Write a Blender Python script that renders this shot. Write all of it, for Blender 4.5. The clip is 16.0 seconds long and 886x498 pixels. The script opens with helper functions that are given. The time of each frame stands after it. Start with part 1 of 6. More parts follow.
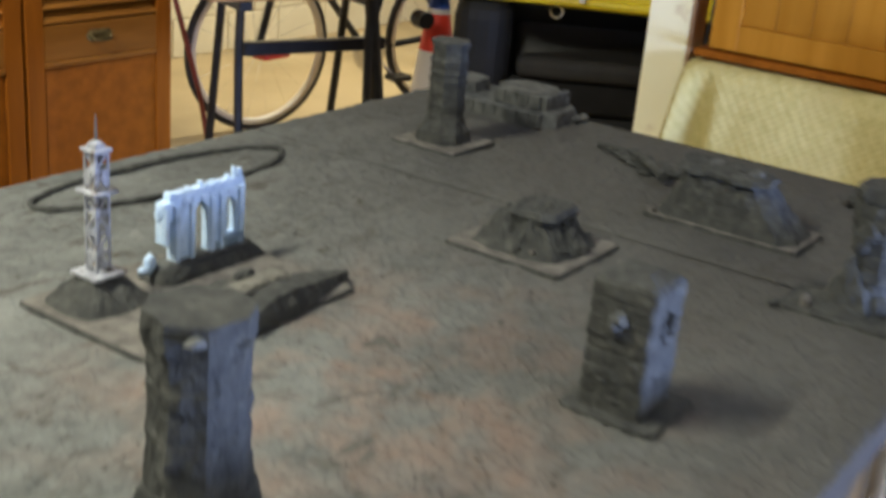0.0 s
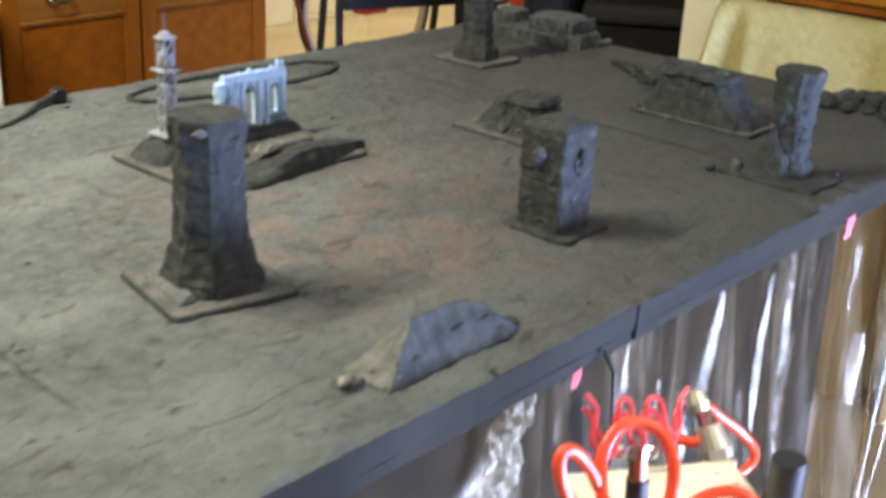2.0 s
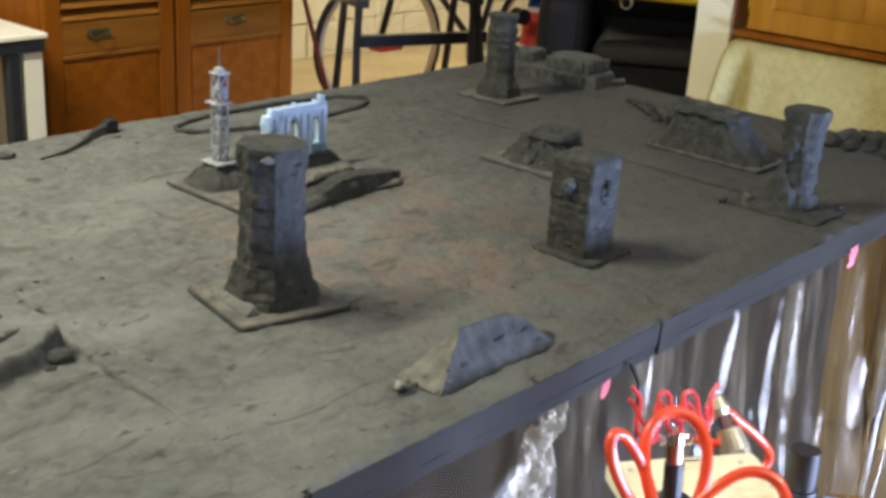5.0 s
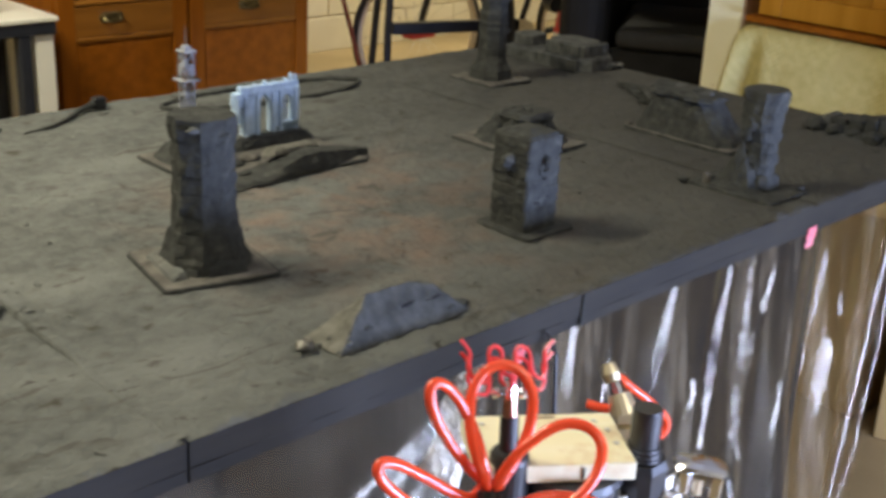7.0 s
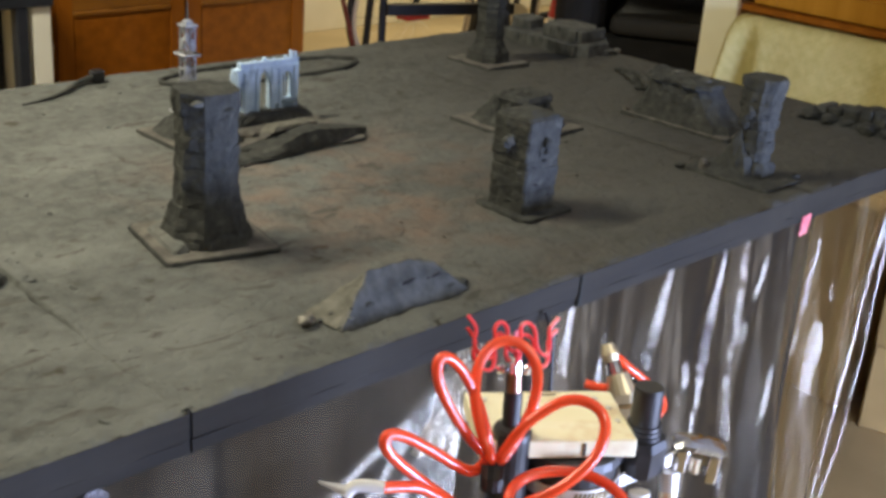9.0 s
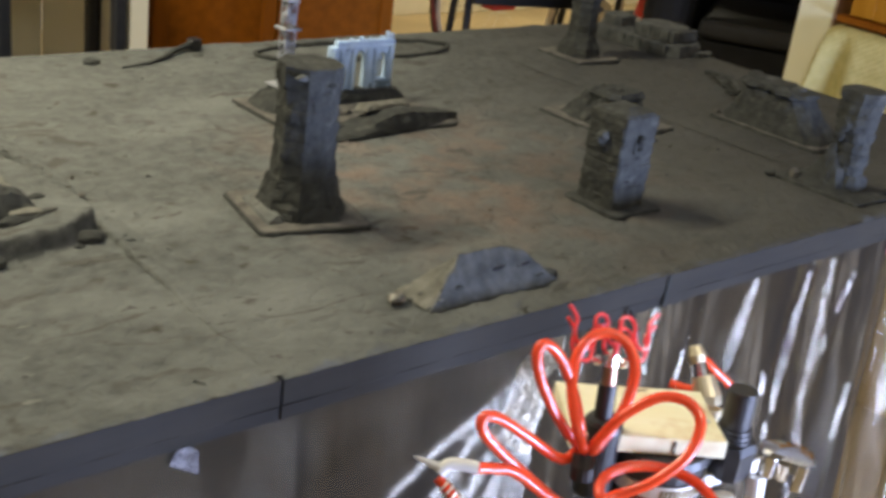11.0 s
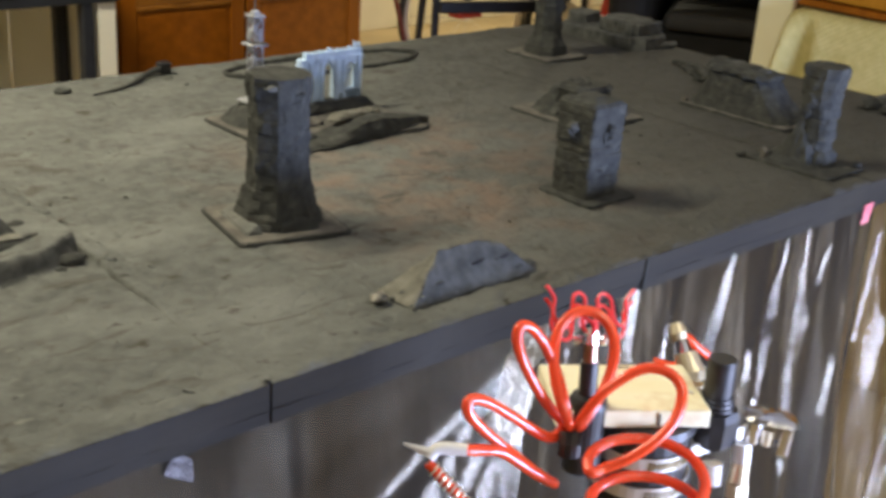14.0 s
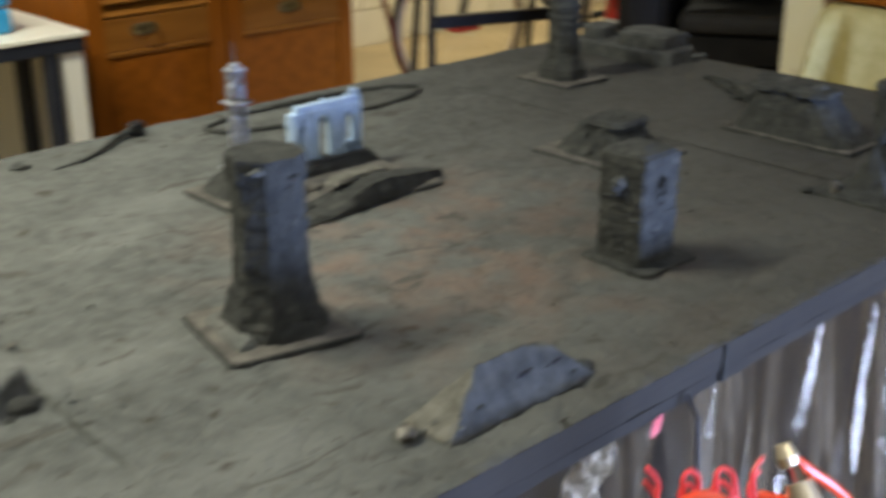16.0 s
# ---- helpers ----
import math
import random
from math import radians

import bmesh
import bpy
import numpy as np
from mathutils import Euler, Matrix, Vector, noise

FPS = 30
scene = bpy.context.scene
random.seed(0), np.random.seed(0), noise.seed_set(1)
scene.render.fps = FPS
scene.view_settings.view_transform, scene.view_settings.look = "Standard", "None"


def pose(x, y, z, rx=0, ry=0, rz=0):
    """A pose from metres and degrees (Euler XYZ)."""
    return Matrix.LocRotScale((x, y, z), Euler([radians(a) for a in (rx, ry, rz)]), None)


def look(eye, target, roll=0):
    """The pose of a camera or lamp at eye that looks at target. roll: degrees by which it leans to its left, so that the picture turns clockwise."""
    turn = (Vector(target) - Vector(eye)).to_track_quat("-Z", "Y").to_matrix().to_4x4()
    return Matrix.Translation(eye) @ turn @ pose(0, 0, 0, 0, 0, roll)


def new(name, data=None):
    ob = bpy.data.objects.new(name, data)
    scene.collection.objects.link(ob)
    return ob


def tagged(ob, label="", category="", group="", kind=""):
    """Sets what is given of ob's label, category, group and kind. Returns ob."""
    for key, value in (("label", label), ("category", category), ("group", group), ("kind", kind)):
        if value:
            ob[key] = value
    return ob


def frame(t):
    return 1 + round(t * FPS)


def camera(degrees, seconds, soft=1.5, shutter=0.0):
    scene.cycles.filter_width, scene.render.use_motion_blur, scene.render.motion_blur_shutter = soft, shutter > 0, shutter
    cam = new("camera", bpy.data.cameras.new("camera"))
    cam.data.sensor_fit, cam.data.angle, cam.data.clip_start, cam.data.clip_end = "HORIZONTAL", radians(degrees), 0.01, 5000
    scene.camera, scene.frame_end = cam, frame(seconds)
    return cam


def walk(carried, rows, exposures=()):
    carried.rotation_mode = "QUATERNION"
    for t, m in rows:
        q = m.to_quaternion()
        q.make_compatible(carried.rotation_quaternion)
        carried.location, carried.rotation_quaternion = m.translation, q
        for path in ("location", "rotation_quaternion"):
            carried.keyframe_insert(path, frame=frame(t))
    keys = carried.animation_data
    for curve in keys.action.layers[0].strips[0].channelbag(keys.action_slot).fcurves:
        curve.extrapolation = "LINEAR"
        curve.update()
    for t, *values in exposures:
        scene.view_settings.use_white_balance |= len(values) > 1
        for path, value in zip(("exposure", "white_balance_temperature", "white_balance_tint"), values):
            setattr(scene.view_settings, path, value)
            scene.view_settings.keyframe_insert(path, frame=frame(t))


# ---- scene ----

cam = camera(40.6, 16.0, soft=3.5, shutter=1.0)
PATH = [
    (0, (-0.321, -0.237, 1.386), (1.236, 0.801, 0.681), 5.1),
    (0.5, (-0.439, -0.364, 1.403), (1.111, 0.672, 0.678), 5.0),
    (1, (-0.538, -0.454, 1.431), (1.025, 0.584, 0.74), 6.8),
    (1.5, (-0.496, -0.605, 1.392), (0.938, 0.617, 0.723), 4.6),
    (2, (-0.526, -0.676, 1.381), (0.875, 0.54, 0.632), 2.8),
    (2.5, (-0.63, -0.662, 1.402), (0.797, 0.52, 0.649), 4.0),
    (3, (-0.668, -0.686, 1.41), (0.714, 0.551, 0.662), 3.5),
    (3.5, (-0.673, -0.696, 1.413), (0.742, 0.52, 0.692), 3.4),
    (6, (-0.621, -0.805, 1.394), (0.794, 0.435, 0.716), 3.5),
    (6.5, (-0.516, -0.911, 1.383), (0.772, 0.422, 0.63), -0.2),
    (7, (-0.56, -0.901, 1.407), (0.765, 0.418, 0.696), 2.9),
    (7.5, (-0.565, -0.892, 1.397), (0.717, 0.447, 0.646), 2.8),
    (8, (-0.568, -0.896, 1.402), (0.759, 0.406, 0.663), 3.7),
    (10.5, (-0.612, -0.892, 1.403), (0.686, 0.44, 0.668), 6.5),
    (11, (-0.62, -0.875, 1.397), (0.643, 0.477, 0.639), 7.6),
    (11.5, (-0.623, -0.869, 1.391), (0.619, 0.499, 0.627), 7.3),
    (12, (-0.622, -0.876, 1.389), (0.592, 0.517, 0.625), 6.3),
    (12.5, (-0.62, -0.883, 1.385), (0.591, 0.503, 0.605), 5.7),
    (13, (-0.639, -0.871, 1.375), (0.518, 0.539, 0.555), 6.1),
    (13.5, (-0.613, -0.9, 1.387), (0.613, 0.502, 0.66), 3.0),
    (14, (-0.628, -0.9, 1.385), (0.657, 0.445, 0.651), 3.8),
    (14.5, (-0.646, -0.894, 1.391), (0.687, 0.4, 0.65), 5.7),
    (15, (-0.648, -0.847, 1.381), (0.68, 0.443, 0.623), 8.1),
    (15.5, (-0.521, -0.742, 1.368), (0.655, 0.705, 0.646), 0.6),
    (16, (-0.441, -0.656, 1.384), (0.839, 0.694, 0.65), -0.1),
]
walk(cam, [(t, look(eye, target, roll)) for t, eye, target, roll in PATH],
     exposures=[(0, 0.45, 6150, 13), (0.7, 0.50, 6100, 13), (1.5, 0.65, 6100, 13), (3.0, 0.36, 6200, 13), (3.6, 0.36, 6230, 13),
                (5.8, 0.15, 6550, 11), (6.6, -0.03, 6700, 12), (10.5, -0.05, 6770, 12), (12.8, 0.05, 6830, 12), (15.0, 0.02, 6960, 13), (15.5, 0.0, 6280, 11), (16, 0.0, 6200, 11)])

# ---- world and light ----
world = bpy.data.worlds.new("world")
scene.world = world
world.use_nodes = True
sky = world.node_tree.nodes.new("ShaderNodeTexSky")
sky.sky_type, sky.sun_disc = "NISHITA", False
sky.sun_elevation, sky.sun_rotation = radians(40), radians(160)
world.node_tree.links.new(sky.outputs[0], world.node_tree.nodes["Background"].inputs[0])
world.node_tree.nodes["Background"].inputs[1].default_value = 0.1


def area(name, m, sx, sy, watts, colour):
    d = bpy.data.lights.new(name, "AREA")
    d.shape, d.size, d.size_y, d.energy, d.color = "RECTANGLE", sx, sy, watts, colour
    ob = new(name, d)
    ob.matrix_world = m
    return ob


WARM, COOL = (1.0, 0.955, 0.735), (0.46, 0.59, 1.0)
# unseen overhead lamps; the second and third added to fill far side and stand
area("ceiling_lamp_light", pose(-0.42, 1.2, 2.36), 1.15, 0.16, 59, WARM)
area("ceiling_lamp_light", pose(4.4, 3.2, 2.36), 1.15, 0.16, 58, WARM)
area("ceiling_lamp_light", pose(0.2, -1.5, 2.36), 1.15, 0.16, 13, WARM)
area("daylight_in_doorway", look((1.4, -2.5, 0.34), (1.4, 0, 0.34)), 1.9, 0.60, 205, COOL)

# ---- materials ----


def mat(name, c1, c2=None, rough=0.7, metal=0.0, scale=8.0, bump=0.0, bscale=60.0, detail=6.0, lo=0.35, hi=0.65, c3=None, c3scale=3.0, c3lo=0.55, c3hi=0.75, stretch=(1, 1, 1), spec=0.5, island=0.0, coat=0.0):
    m = bpy.data.materials.new(name)
    m.use_nodes = True
    nt = m.node_tree
    L, N = nt.links.new, nt.nodes.new
    b = nt.nodes["Principled BSDF"]
    b.inputs["Roughness"].default_value = rough
    b.inputs["Metallic"].default_value = metal
    b.inputs["Specular IOR Level"].default_value = spec
    b.inputs["Coat Weight"].default_value = coat
    tc, mp = N("ShaderNodeTexCoord"), N("ShaderNodeMapping")
    mp.inputs["Scale"].default_value = stretch
    L(tc.outputs["Object"], mp.inputs[0])
    n1 = N("ShaderNodeTexNoise")
    n1.inputs["Scale"].default_value, n1.inputs["Detail"].default_value = scale, detail
    L(mp.outputs[0], n1.inputs["Vector"])
    r1 = N("ShaderNodeValToRGB")
    r1.color_ramp.elements[0].position, r1.color_ramp.elements[1].position = lo, hi
    r1.color_ramp.elements[0].color = (*c1, 1)
    r1.color_ramp.elements[1].color = (*(c2 or [v * 1.25 for v in c1]), 1)
    L(n1.outputs[0], r1.inputs[0])
    col = r1.outputs[0]
    if c3:
        n3 = N("ShaderNodeTexNoise")
        n3.inputs["Scale"].default_value, n3.inputs["Detail"].default_value = c3scale, 5
        L(tc.outputs["Object"], n3.inputs["Vector"])
        r3 = N("ShaderNodeMapRange")
        r3.inputs["From Min"].default_value, r3.inputs["From Max"].default_value = c3lo, c3hi
        L(n3.outputs[0], r3.inputs[0])
        mx = N("ShaderNodeMix")
        mx.data_type = "RGBA"
        mx.inputs["B"].default_value = (*c3, 1)
        L(r3.outputs[0], mx.inputs["Factor"])
        L(col, mx.inputs["A"])
        col = mx.outputs["Result"]
    if island:
        oi, hs = N("ShaderNodeObjectInfo"), N("ShaderNodeHueSaturation")
        mr = N("ShaderNodeMapRange")
        mr.inputs["To Min"].default_value, mr.inputs["To Max"].default_value = 1 - island, 1 + island
        L(oi.outputs["Random"], mr.inputs[0])
        L(mr.outputs[0], hs.inputs["Value"])
        L(col, hs.inputs["Color"])
        col = hs.outputs[0]
    L(col, b.inputs["Base Color"])
    rr = N("ShaderNodeMapRange")
    rr.inputs["To Min"].default_value, rr.inputs["To Max"].default_value = max(rough - 0.08, 0.02), min(rough + 0.08, 1)
    L(n1.outputs[0], rr.inputs[0])
    L(rr.outputs[0], b.inputs["Roughness"])
    if bump:
        n2, bp = N("ShaderNodeTexNoise"), N("ShaderNodeBump")
        n2.inputs["Scale"].default_value, n2.inputs["Detail"].default_value = bscale, 8
        bp.inputs["Strength"].default_value, bp.inputs["Distance"].default_value = 1.0, bump
        L(mp.outputs[0], n2.inputs["Vector"])
        L(n2.outputs[0], bp.inputs["Height"])
        L(bp.outputs[0], b.inputs["Normal"])
    return m


def sand_material():
    """Sanded, dry-brushed scenic ground: grey-brown, soot patches and a rusty area."""
    m = mat("sanded_board", (0.092, 0.096, 0.089), (0.147, 0.153, 0.143), rough=0.95, scale=46, bump=0.0056, bscale=105, detail=12, lo=0.30, hi=0.72,
            c3=(0.072, 0.068, 0.056), c3scale=30, c3lo=0.62, c3hi=0.72, spec=0.05)
    nt = m.node_tree
    L, N = nt.links.new, nt.nodes.new
    b = nt.nodes["Principled BSDF"]
    src = b.inputs["Base Color"].links[0].from_socket
    geo, sep = N("ShaderNodeNewGeometry"), N("ShaderNodeVectorMath")
    sep.operation = "DISTANCE"
    sep.inputs[1].default_value = (0.62, 0.40, 0.80)
    L(geo.outputs["Position"], sep.inputs[0])
    fall = N("ShaderNodeMapRange")
    fall.inputs["From Min"].default_value, fall.inputs["From Max"].default_value = 0.46, 0.02
    L(sep.outputs["Value"], fall.inputs[0])
    nz, rz, mul = N("ShaderNodeTexNoise"), N("ShaderNodeMapRange"), N("ShaderNodeMath")
    nz.inputs["Scale"].default_value, nz.inputs["Detail"].default_value = 14, 7
    L(geo.outputs["Position"], nz.inputs["Vector"])
    rz.inputs["From Min"].default_value, rz.inputs["From Max"].default_value = 0.42, 0.78
    L(nz.outputs[0], rz.inputs[0])
    mul.operation = "MULTIPLY"
    L(fall.outputs[0], mul.inputs[0])
    L(rz.outputs[0], mul.inputs[1])
    mx = N("ShaderNodeMix")
    mx.data_type = "RGBA"
    mx.inputs["B"].default_value = (0.255, 0.160, 0.115, 1)
    L(mul.outputs[0], mx.inputs["Factor"])
    big, rb, pale = N("ShaderNodeTexNoise"), N("ShaderNodeMapRange"), N("ShaderNodeMix")
    big.inputs["Scale"].default_value, big.inputs["Detail"].default_value = 4.5, 8
    brush = N("ShaderNodeMapping")
    brush.inputs["Rotation"].default_value, brush.inputs["Scale"].default_value = (0, 0, 0.58), (0.7, 1.7, 1)
    L(geo.outputs["Position"], brush.inputs[0])
    L(brush.outputs[0], big.inputs["Vector"])
    rb.inputs["From Min"].default_value, rb.inputs["From Max"].default_value = 0.45, 0.66
    rb.inputs["To Max"].default_value = 0.62
    L(big.outputs[0], rb.inputs[0])
    pale.data_type = "RGBA"
    pale.inputs["B"].default_value = (0.192, 0.199, 0.184, 1)
    L(rb.outputs[0], pale.inputs["Factor"])
    L(src, pale.inputs["A"])
    L(pale.outputs["Result"], mx.inputs["A"])
    # crisp dark and pale flecks where the crust is chipped
    for seed, size, lo, hi, tone in ((3.0, 62, 0.665, 0.72, (0.068, 0.067, 0.060, 1)), (5.0, 24, 0.61, 0.68, (0.090, 0.088, 0.078, 1)), (11.0, 50, 0.69, 0.75, (0.19, 0.19, 0.17, 1))):
        off, fn, fr, fm = N("ShaderNodeMapping"), N("ShaderNodeTexNoise"), N("ShaderNodeMapRange"), N("ShaderNodeMix")
        off.inputs["Location"].default_value = (seed, seed * 2, seed)
        off.inputs["Rotation"].default_value, off.inputs["Scale"].default_value = (0, 0, 0.58), (0.45, 1.15, 1)
        L(geo.outputs["Position"], off.inputs[0])
        L(off.outputs[0], fn.inputs["Vector"])
        fn.inputs["Scale"].default_value, fn.inputs["Detail"].default_value, fn.inputs["Distortion"].default_value = size, 5, 0.8
        fr.inputs["From Min"].default_value, fr.inputs["From Max"].default_value = lo, hi
        L(fn.outputs[0], fr.inputs[0])
        fm.data_type = "RGBA"
        fm.inputs["B"].default_value = tone
        L(fr.outputs[0], fm.inputs["Factor"])
        L(mx.outputs["Result"], fm.inputs["A"])
        mx = fm
    # lamp falloff painted into the sand: noise-edged darkening towards one corner of the boards
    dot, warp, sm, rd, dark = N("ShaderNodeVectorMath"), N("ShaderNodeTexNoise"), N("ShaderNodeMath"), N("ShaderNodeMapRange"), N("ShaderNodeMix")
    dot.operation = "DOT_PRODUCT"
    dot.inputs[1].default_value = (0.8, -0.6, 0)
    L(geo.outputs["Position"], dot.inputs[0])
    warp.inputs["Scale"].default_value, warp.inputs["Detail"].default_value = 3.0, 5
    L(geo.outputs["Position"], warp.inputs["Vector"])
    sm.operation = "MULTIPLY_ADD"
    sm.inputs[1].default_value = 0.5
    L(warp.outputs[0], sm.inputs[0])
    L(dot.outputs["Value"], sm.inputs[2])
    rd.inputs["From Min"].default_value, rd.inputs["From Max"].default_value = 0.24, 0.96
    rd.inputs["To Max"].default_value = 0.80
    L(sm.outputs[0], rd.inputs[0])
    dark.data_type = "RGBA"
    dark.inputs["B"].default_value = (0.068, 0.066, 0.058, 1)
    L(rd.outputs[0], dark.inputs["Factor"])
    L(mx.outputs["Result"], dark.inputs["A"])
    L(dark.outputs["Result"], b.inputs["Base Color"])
    return m


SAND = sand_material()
STONE = mat("painted_dark_stone", (0.035, 0.037, 0.035), (0.064, 0.066, 0.060), rough=0.9, scale=60, bump=0.0034, bscale=110, lo=0.32, hi=0.7, c3=(0.092, 0.093, 0.082), c3scale=40, c3lo=0.58, c3hi=0.75, spec=0.15)
SAND_PALE = mat("pale_sanded_end", (0.118, 0.115, 0.096), (0.20, 0.195, 0.165), rough=0.95, scale=50, bump=0.004, bscale=90, spec=0.1)
STONE_M = mat("painted_mid_grey_stone", (0.057, 0.060, 0.057), (0.110, 0.114, 0.106), rough=0.92, scale=45, bump=0.0025, bscale=110, spec=0.15)
STONE_L = mat("painted_grey_stone", (0.085, 0.08, 0.07), (0.16, 0.15, 0.13), rough=0.92, scale=40, bump=0.002, bscale=120, c3=(0.05, 0.05, 0.045), c3scale=25, spec=0.2)
FASCIA = mat("dark_painted_edge", (0.0135, 0.0118, 0.0080), (0.026, 0.0228, 0.0160), rough=0.7, scale=14, bump=0.0006, bscale=90, stretch=(0.3, 1, 2), spec=0.3)
# near-black stand-in for the shade in gaps, cuts and holes
GAP_SHADE = mat("gap_shade", (0.01, 0.01, 0.01), rough=0.9)
BLUE_RUIN = mat("pale_blue_plastic_ruin", (0.40, 0.54, 0.72), (0.54, 0.69, 0.86), rough=0.55, scale=50, c3=(0.14, 0.20, 0.30), c3scale=22, c3lo=0.55, c3hi=0.75, bump=0.0008, bscale=90)
# darker blue: shade on the arcade's lower parts put into the colour
BLUE_SHADED = mat("shaded_blue_plastic", (0.08, 0.12, 0.17), (0.20, 0.28, 0.36), rough=0.6, scale=45, bump=0.0008, bscale=90)
LATTICE = mat("drybrushed_metal_tower", (0.21, 0.22, 0.24), (0.41, 0.43, 0.47), rough=0.6, scale=60, c3=(0.13, 0.11, 0.09), c3scale=55, c3lo=0.54, c3hi=0.63)
BRASS_BIT = mat("aged_metal", (0.05, 0.047, 0.038), (0.20, 0.19, 0.16), rough=0.5, metal=0.4, scale=90)
FLOOR_M = mat("tan_painted_concrete", (0.36, 0.26, 0.125), (0.46, 0.345, 0.18), rough=0.45, scale=2.5, bump=0.0006, bscale=80, c3=(0.24, 0.17, 0.08), c3scale=1.2, c3lo=0.55, c3hi=0.8)
WALL_M = mat("cream_painted_block", (0.70, 0.62, 0.43), (0.78, 0.70, 0.50), rough=0.7, scale=3, bump=0.0012, bscale=60, c3=(0.60, 0.52, 0.35), c3scale=1.5)
BARE_WALL = mat("bare_block_wall", (0.40, 0.36, 0.30), (0.48, 0.44, 0.37), rough=0.85, scale=3, bump=0.0012, bscale=60)
SHADE_M = mat("under_table_shade", (0.010, 0.0076, 0.0048), (0.018, 0.0135, 0.0085), rough=0.95, scale=9, bump=0.001, bscale=60)
JOINT_M = mat("mortar_joint", (0.54, 0.47, 0.32), rough=0.9, scale=30)
CEIL_M = mat("grey_ceiling_board", (0.44, 0.43, 0.39), (0.50, 0.49, 0.44), rough=0.8, scale=2)
WOOD_RED = mat("varnished_red_wood", (0.205, 0.060, 0.004), (0.27, 0.084, 0.006), rough=0.55, scale=5, stretch=(6, 6, 0.7), bump=0.0003, bscale=60, spec=0.1)
WOOD_RAIL = mat("varnished_brown_wood", (0.205, 0.076, 0.010), (0.27, 0.108, 0.016), spec=0.15, rough=0.5, scale=5, stretch=(0.7, 6, 6), bump=0.0003, bscale=60, coat=0.15)
WOOD_ORANGE = mat("orange_pine", (0.36, 0.150, 0.010), (0.44, 0.195, 0.018), rough=0.55, scale=4, stretch=(6, 6, 0.5), bump=0.0003, bscale=50, spec=0.15, island=0.08)
WOOD_BENCH = mat("bamboo_bench_top", (0.52, 0.28, 0.09), (0.62, 0.36, 0.13), rough=0.45, scale=5, stretch=(0.6, 6, 6))
WOOD_RAW = mat("raw_pine_block", (0.90, 0.82, 0.54), (0.93, 0.87, 0.64), rough=0.6, scale=18, stretch=(0.6, 5, 5), bump=0.0003, bscale=120, c3=(0.74, 0.57, 0.33), c3scale=30)
WHITE_LAM = mat("white_laminate", (0.85, 0.83, 0.71), (0.88, 0.86, 0.75), rough=0.35, scale=4)
DARK_STEEL = mat("dark_blue_steel", (0.022, 0.026, 0.036), (0.032, 0.036, 0.048), rough=0.4, scale=20, metal=0.2)
BLACK_STEEL = mat("black_enamelled_steel", (0.014, 0.014, 0.015), (0.025, 0.025, 0.026), rough=0.35, scale=15)
BLACK_PLASTIC = mat("black_plastic", (0.012, 0.012, 0.013), (0.024, 0.024, 0.026), rough=0.4, scale=40)
BLACK_LEATHER = mat("black_leather", (0.009, 0.009, 0.009), (0.014, 0.014, 0.014), spec=0.25, rough=0.6, scale=12, bump=0.001, bscale=160)
GREY_CUSHION = mat("dark_grey_vinyl", (0.026, 0.026, 0.026), (0.040, 0.040, 0.040), rough=0.7, spec=0.25, scale=9, bump=0.001, bscale=120)
BRASS = mat("brass", (0.80, 0.68, 0.44), (0.90, 0.80, 0.58), rough=0.42, metal=1.0, scale=40)
ANTIQUE = mat("antique_brass", (0.10, 0.075, 0.035), (0.30, 0.24, 0.11), rough=0.35, metal=0.9, scale=70)
CHROME = mat("chrome", (0.75, 0.75, 0.76), (0.85, 0.85, 0.86), rough=0.12, metal=1.0, scale=30)
STEEL_BAND = mat("steel_band", (0.70, 0.68, 0.63), (0.80, 0.78, 0.73), rough=0.45, metal=0.6, scale=60)
RED_HOSE = mat("red_polyurethane_hose", (0.95, 0.078, 0.022), (0.97, 0.092, 0.028), rough=0.22, scale=30, coat=0.4)
COPPER = mat("dull_copper", (0.42, 0.24, 0.17), (0.60, 0.40, 0.30), rough=0.3, metal=1.0, scale=40)
RED_WIRE = mat("red_dipped_wire", (0.86, 0.06, 0.06), (0.90, 0.08, 0.08), rough=0.3, scale=40)
YELLOW_PL = mat("yellow_plastic", (0.78, 0.62, 0.012), (0.84, 0.68, 0.02), rough=0.32, scale=5, c3=(0.66, 0.50, 0.02), c3scale=4, coat=0.2)
YELLOW_TUBE = mat("yellow_hose", (0.72, 0.55, 0.06), (0.80, 0.62, 0.09), rough=0.35, scale=20)
BLUE_PL = mat("blue_plastic", (0.02, 0.24, 0.50), (0.03, 0.29, 0.57), rough=0.35, scale=6)
BLUE_D = mat("deep_blue_plastic", (0.02, 0.08, 0.50), (0.03, 0.11, 0.58), rough=0.4, scale=6)
RED_PL = mat("red_plastic", (0.70, 0.04, 0.02), (0.78, 0.06, 0.03), rough=0.4, scale=9)
WHITE_PL = mat("white_plastic", (0.78, 0.76, 0.72), (0.83, 0.81, 0.78), rough=0.4, scale=9)
RUBBER = mat("tyre_rubber", (0.018, 0.016, 0.015), (0.035, 0.03, 0.028), rough=0.7, scale=60)
CREAM_RIM = mat("cream_tyre_wall", (0.78, 0.70, 0.54), (0.84, 0.76, 0.60), rough=0.5, scale=20)
MAROON = mat("maroon_paint", (0.22, 0.035, 0.02), (0.28, 0.05, 0.03), rough=0.35, scale=20)
POST_M = mat("worn_cream_paint", (0.89, 0.84, 0.56), (0.92, 0.88, 0.62), rough=0.55, scale=6, c3=(0.58, 0.46, 0.26), c3scale=9, c3lo=0.62, c3hi=0.78, bump=0.0006, bscale=50)
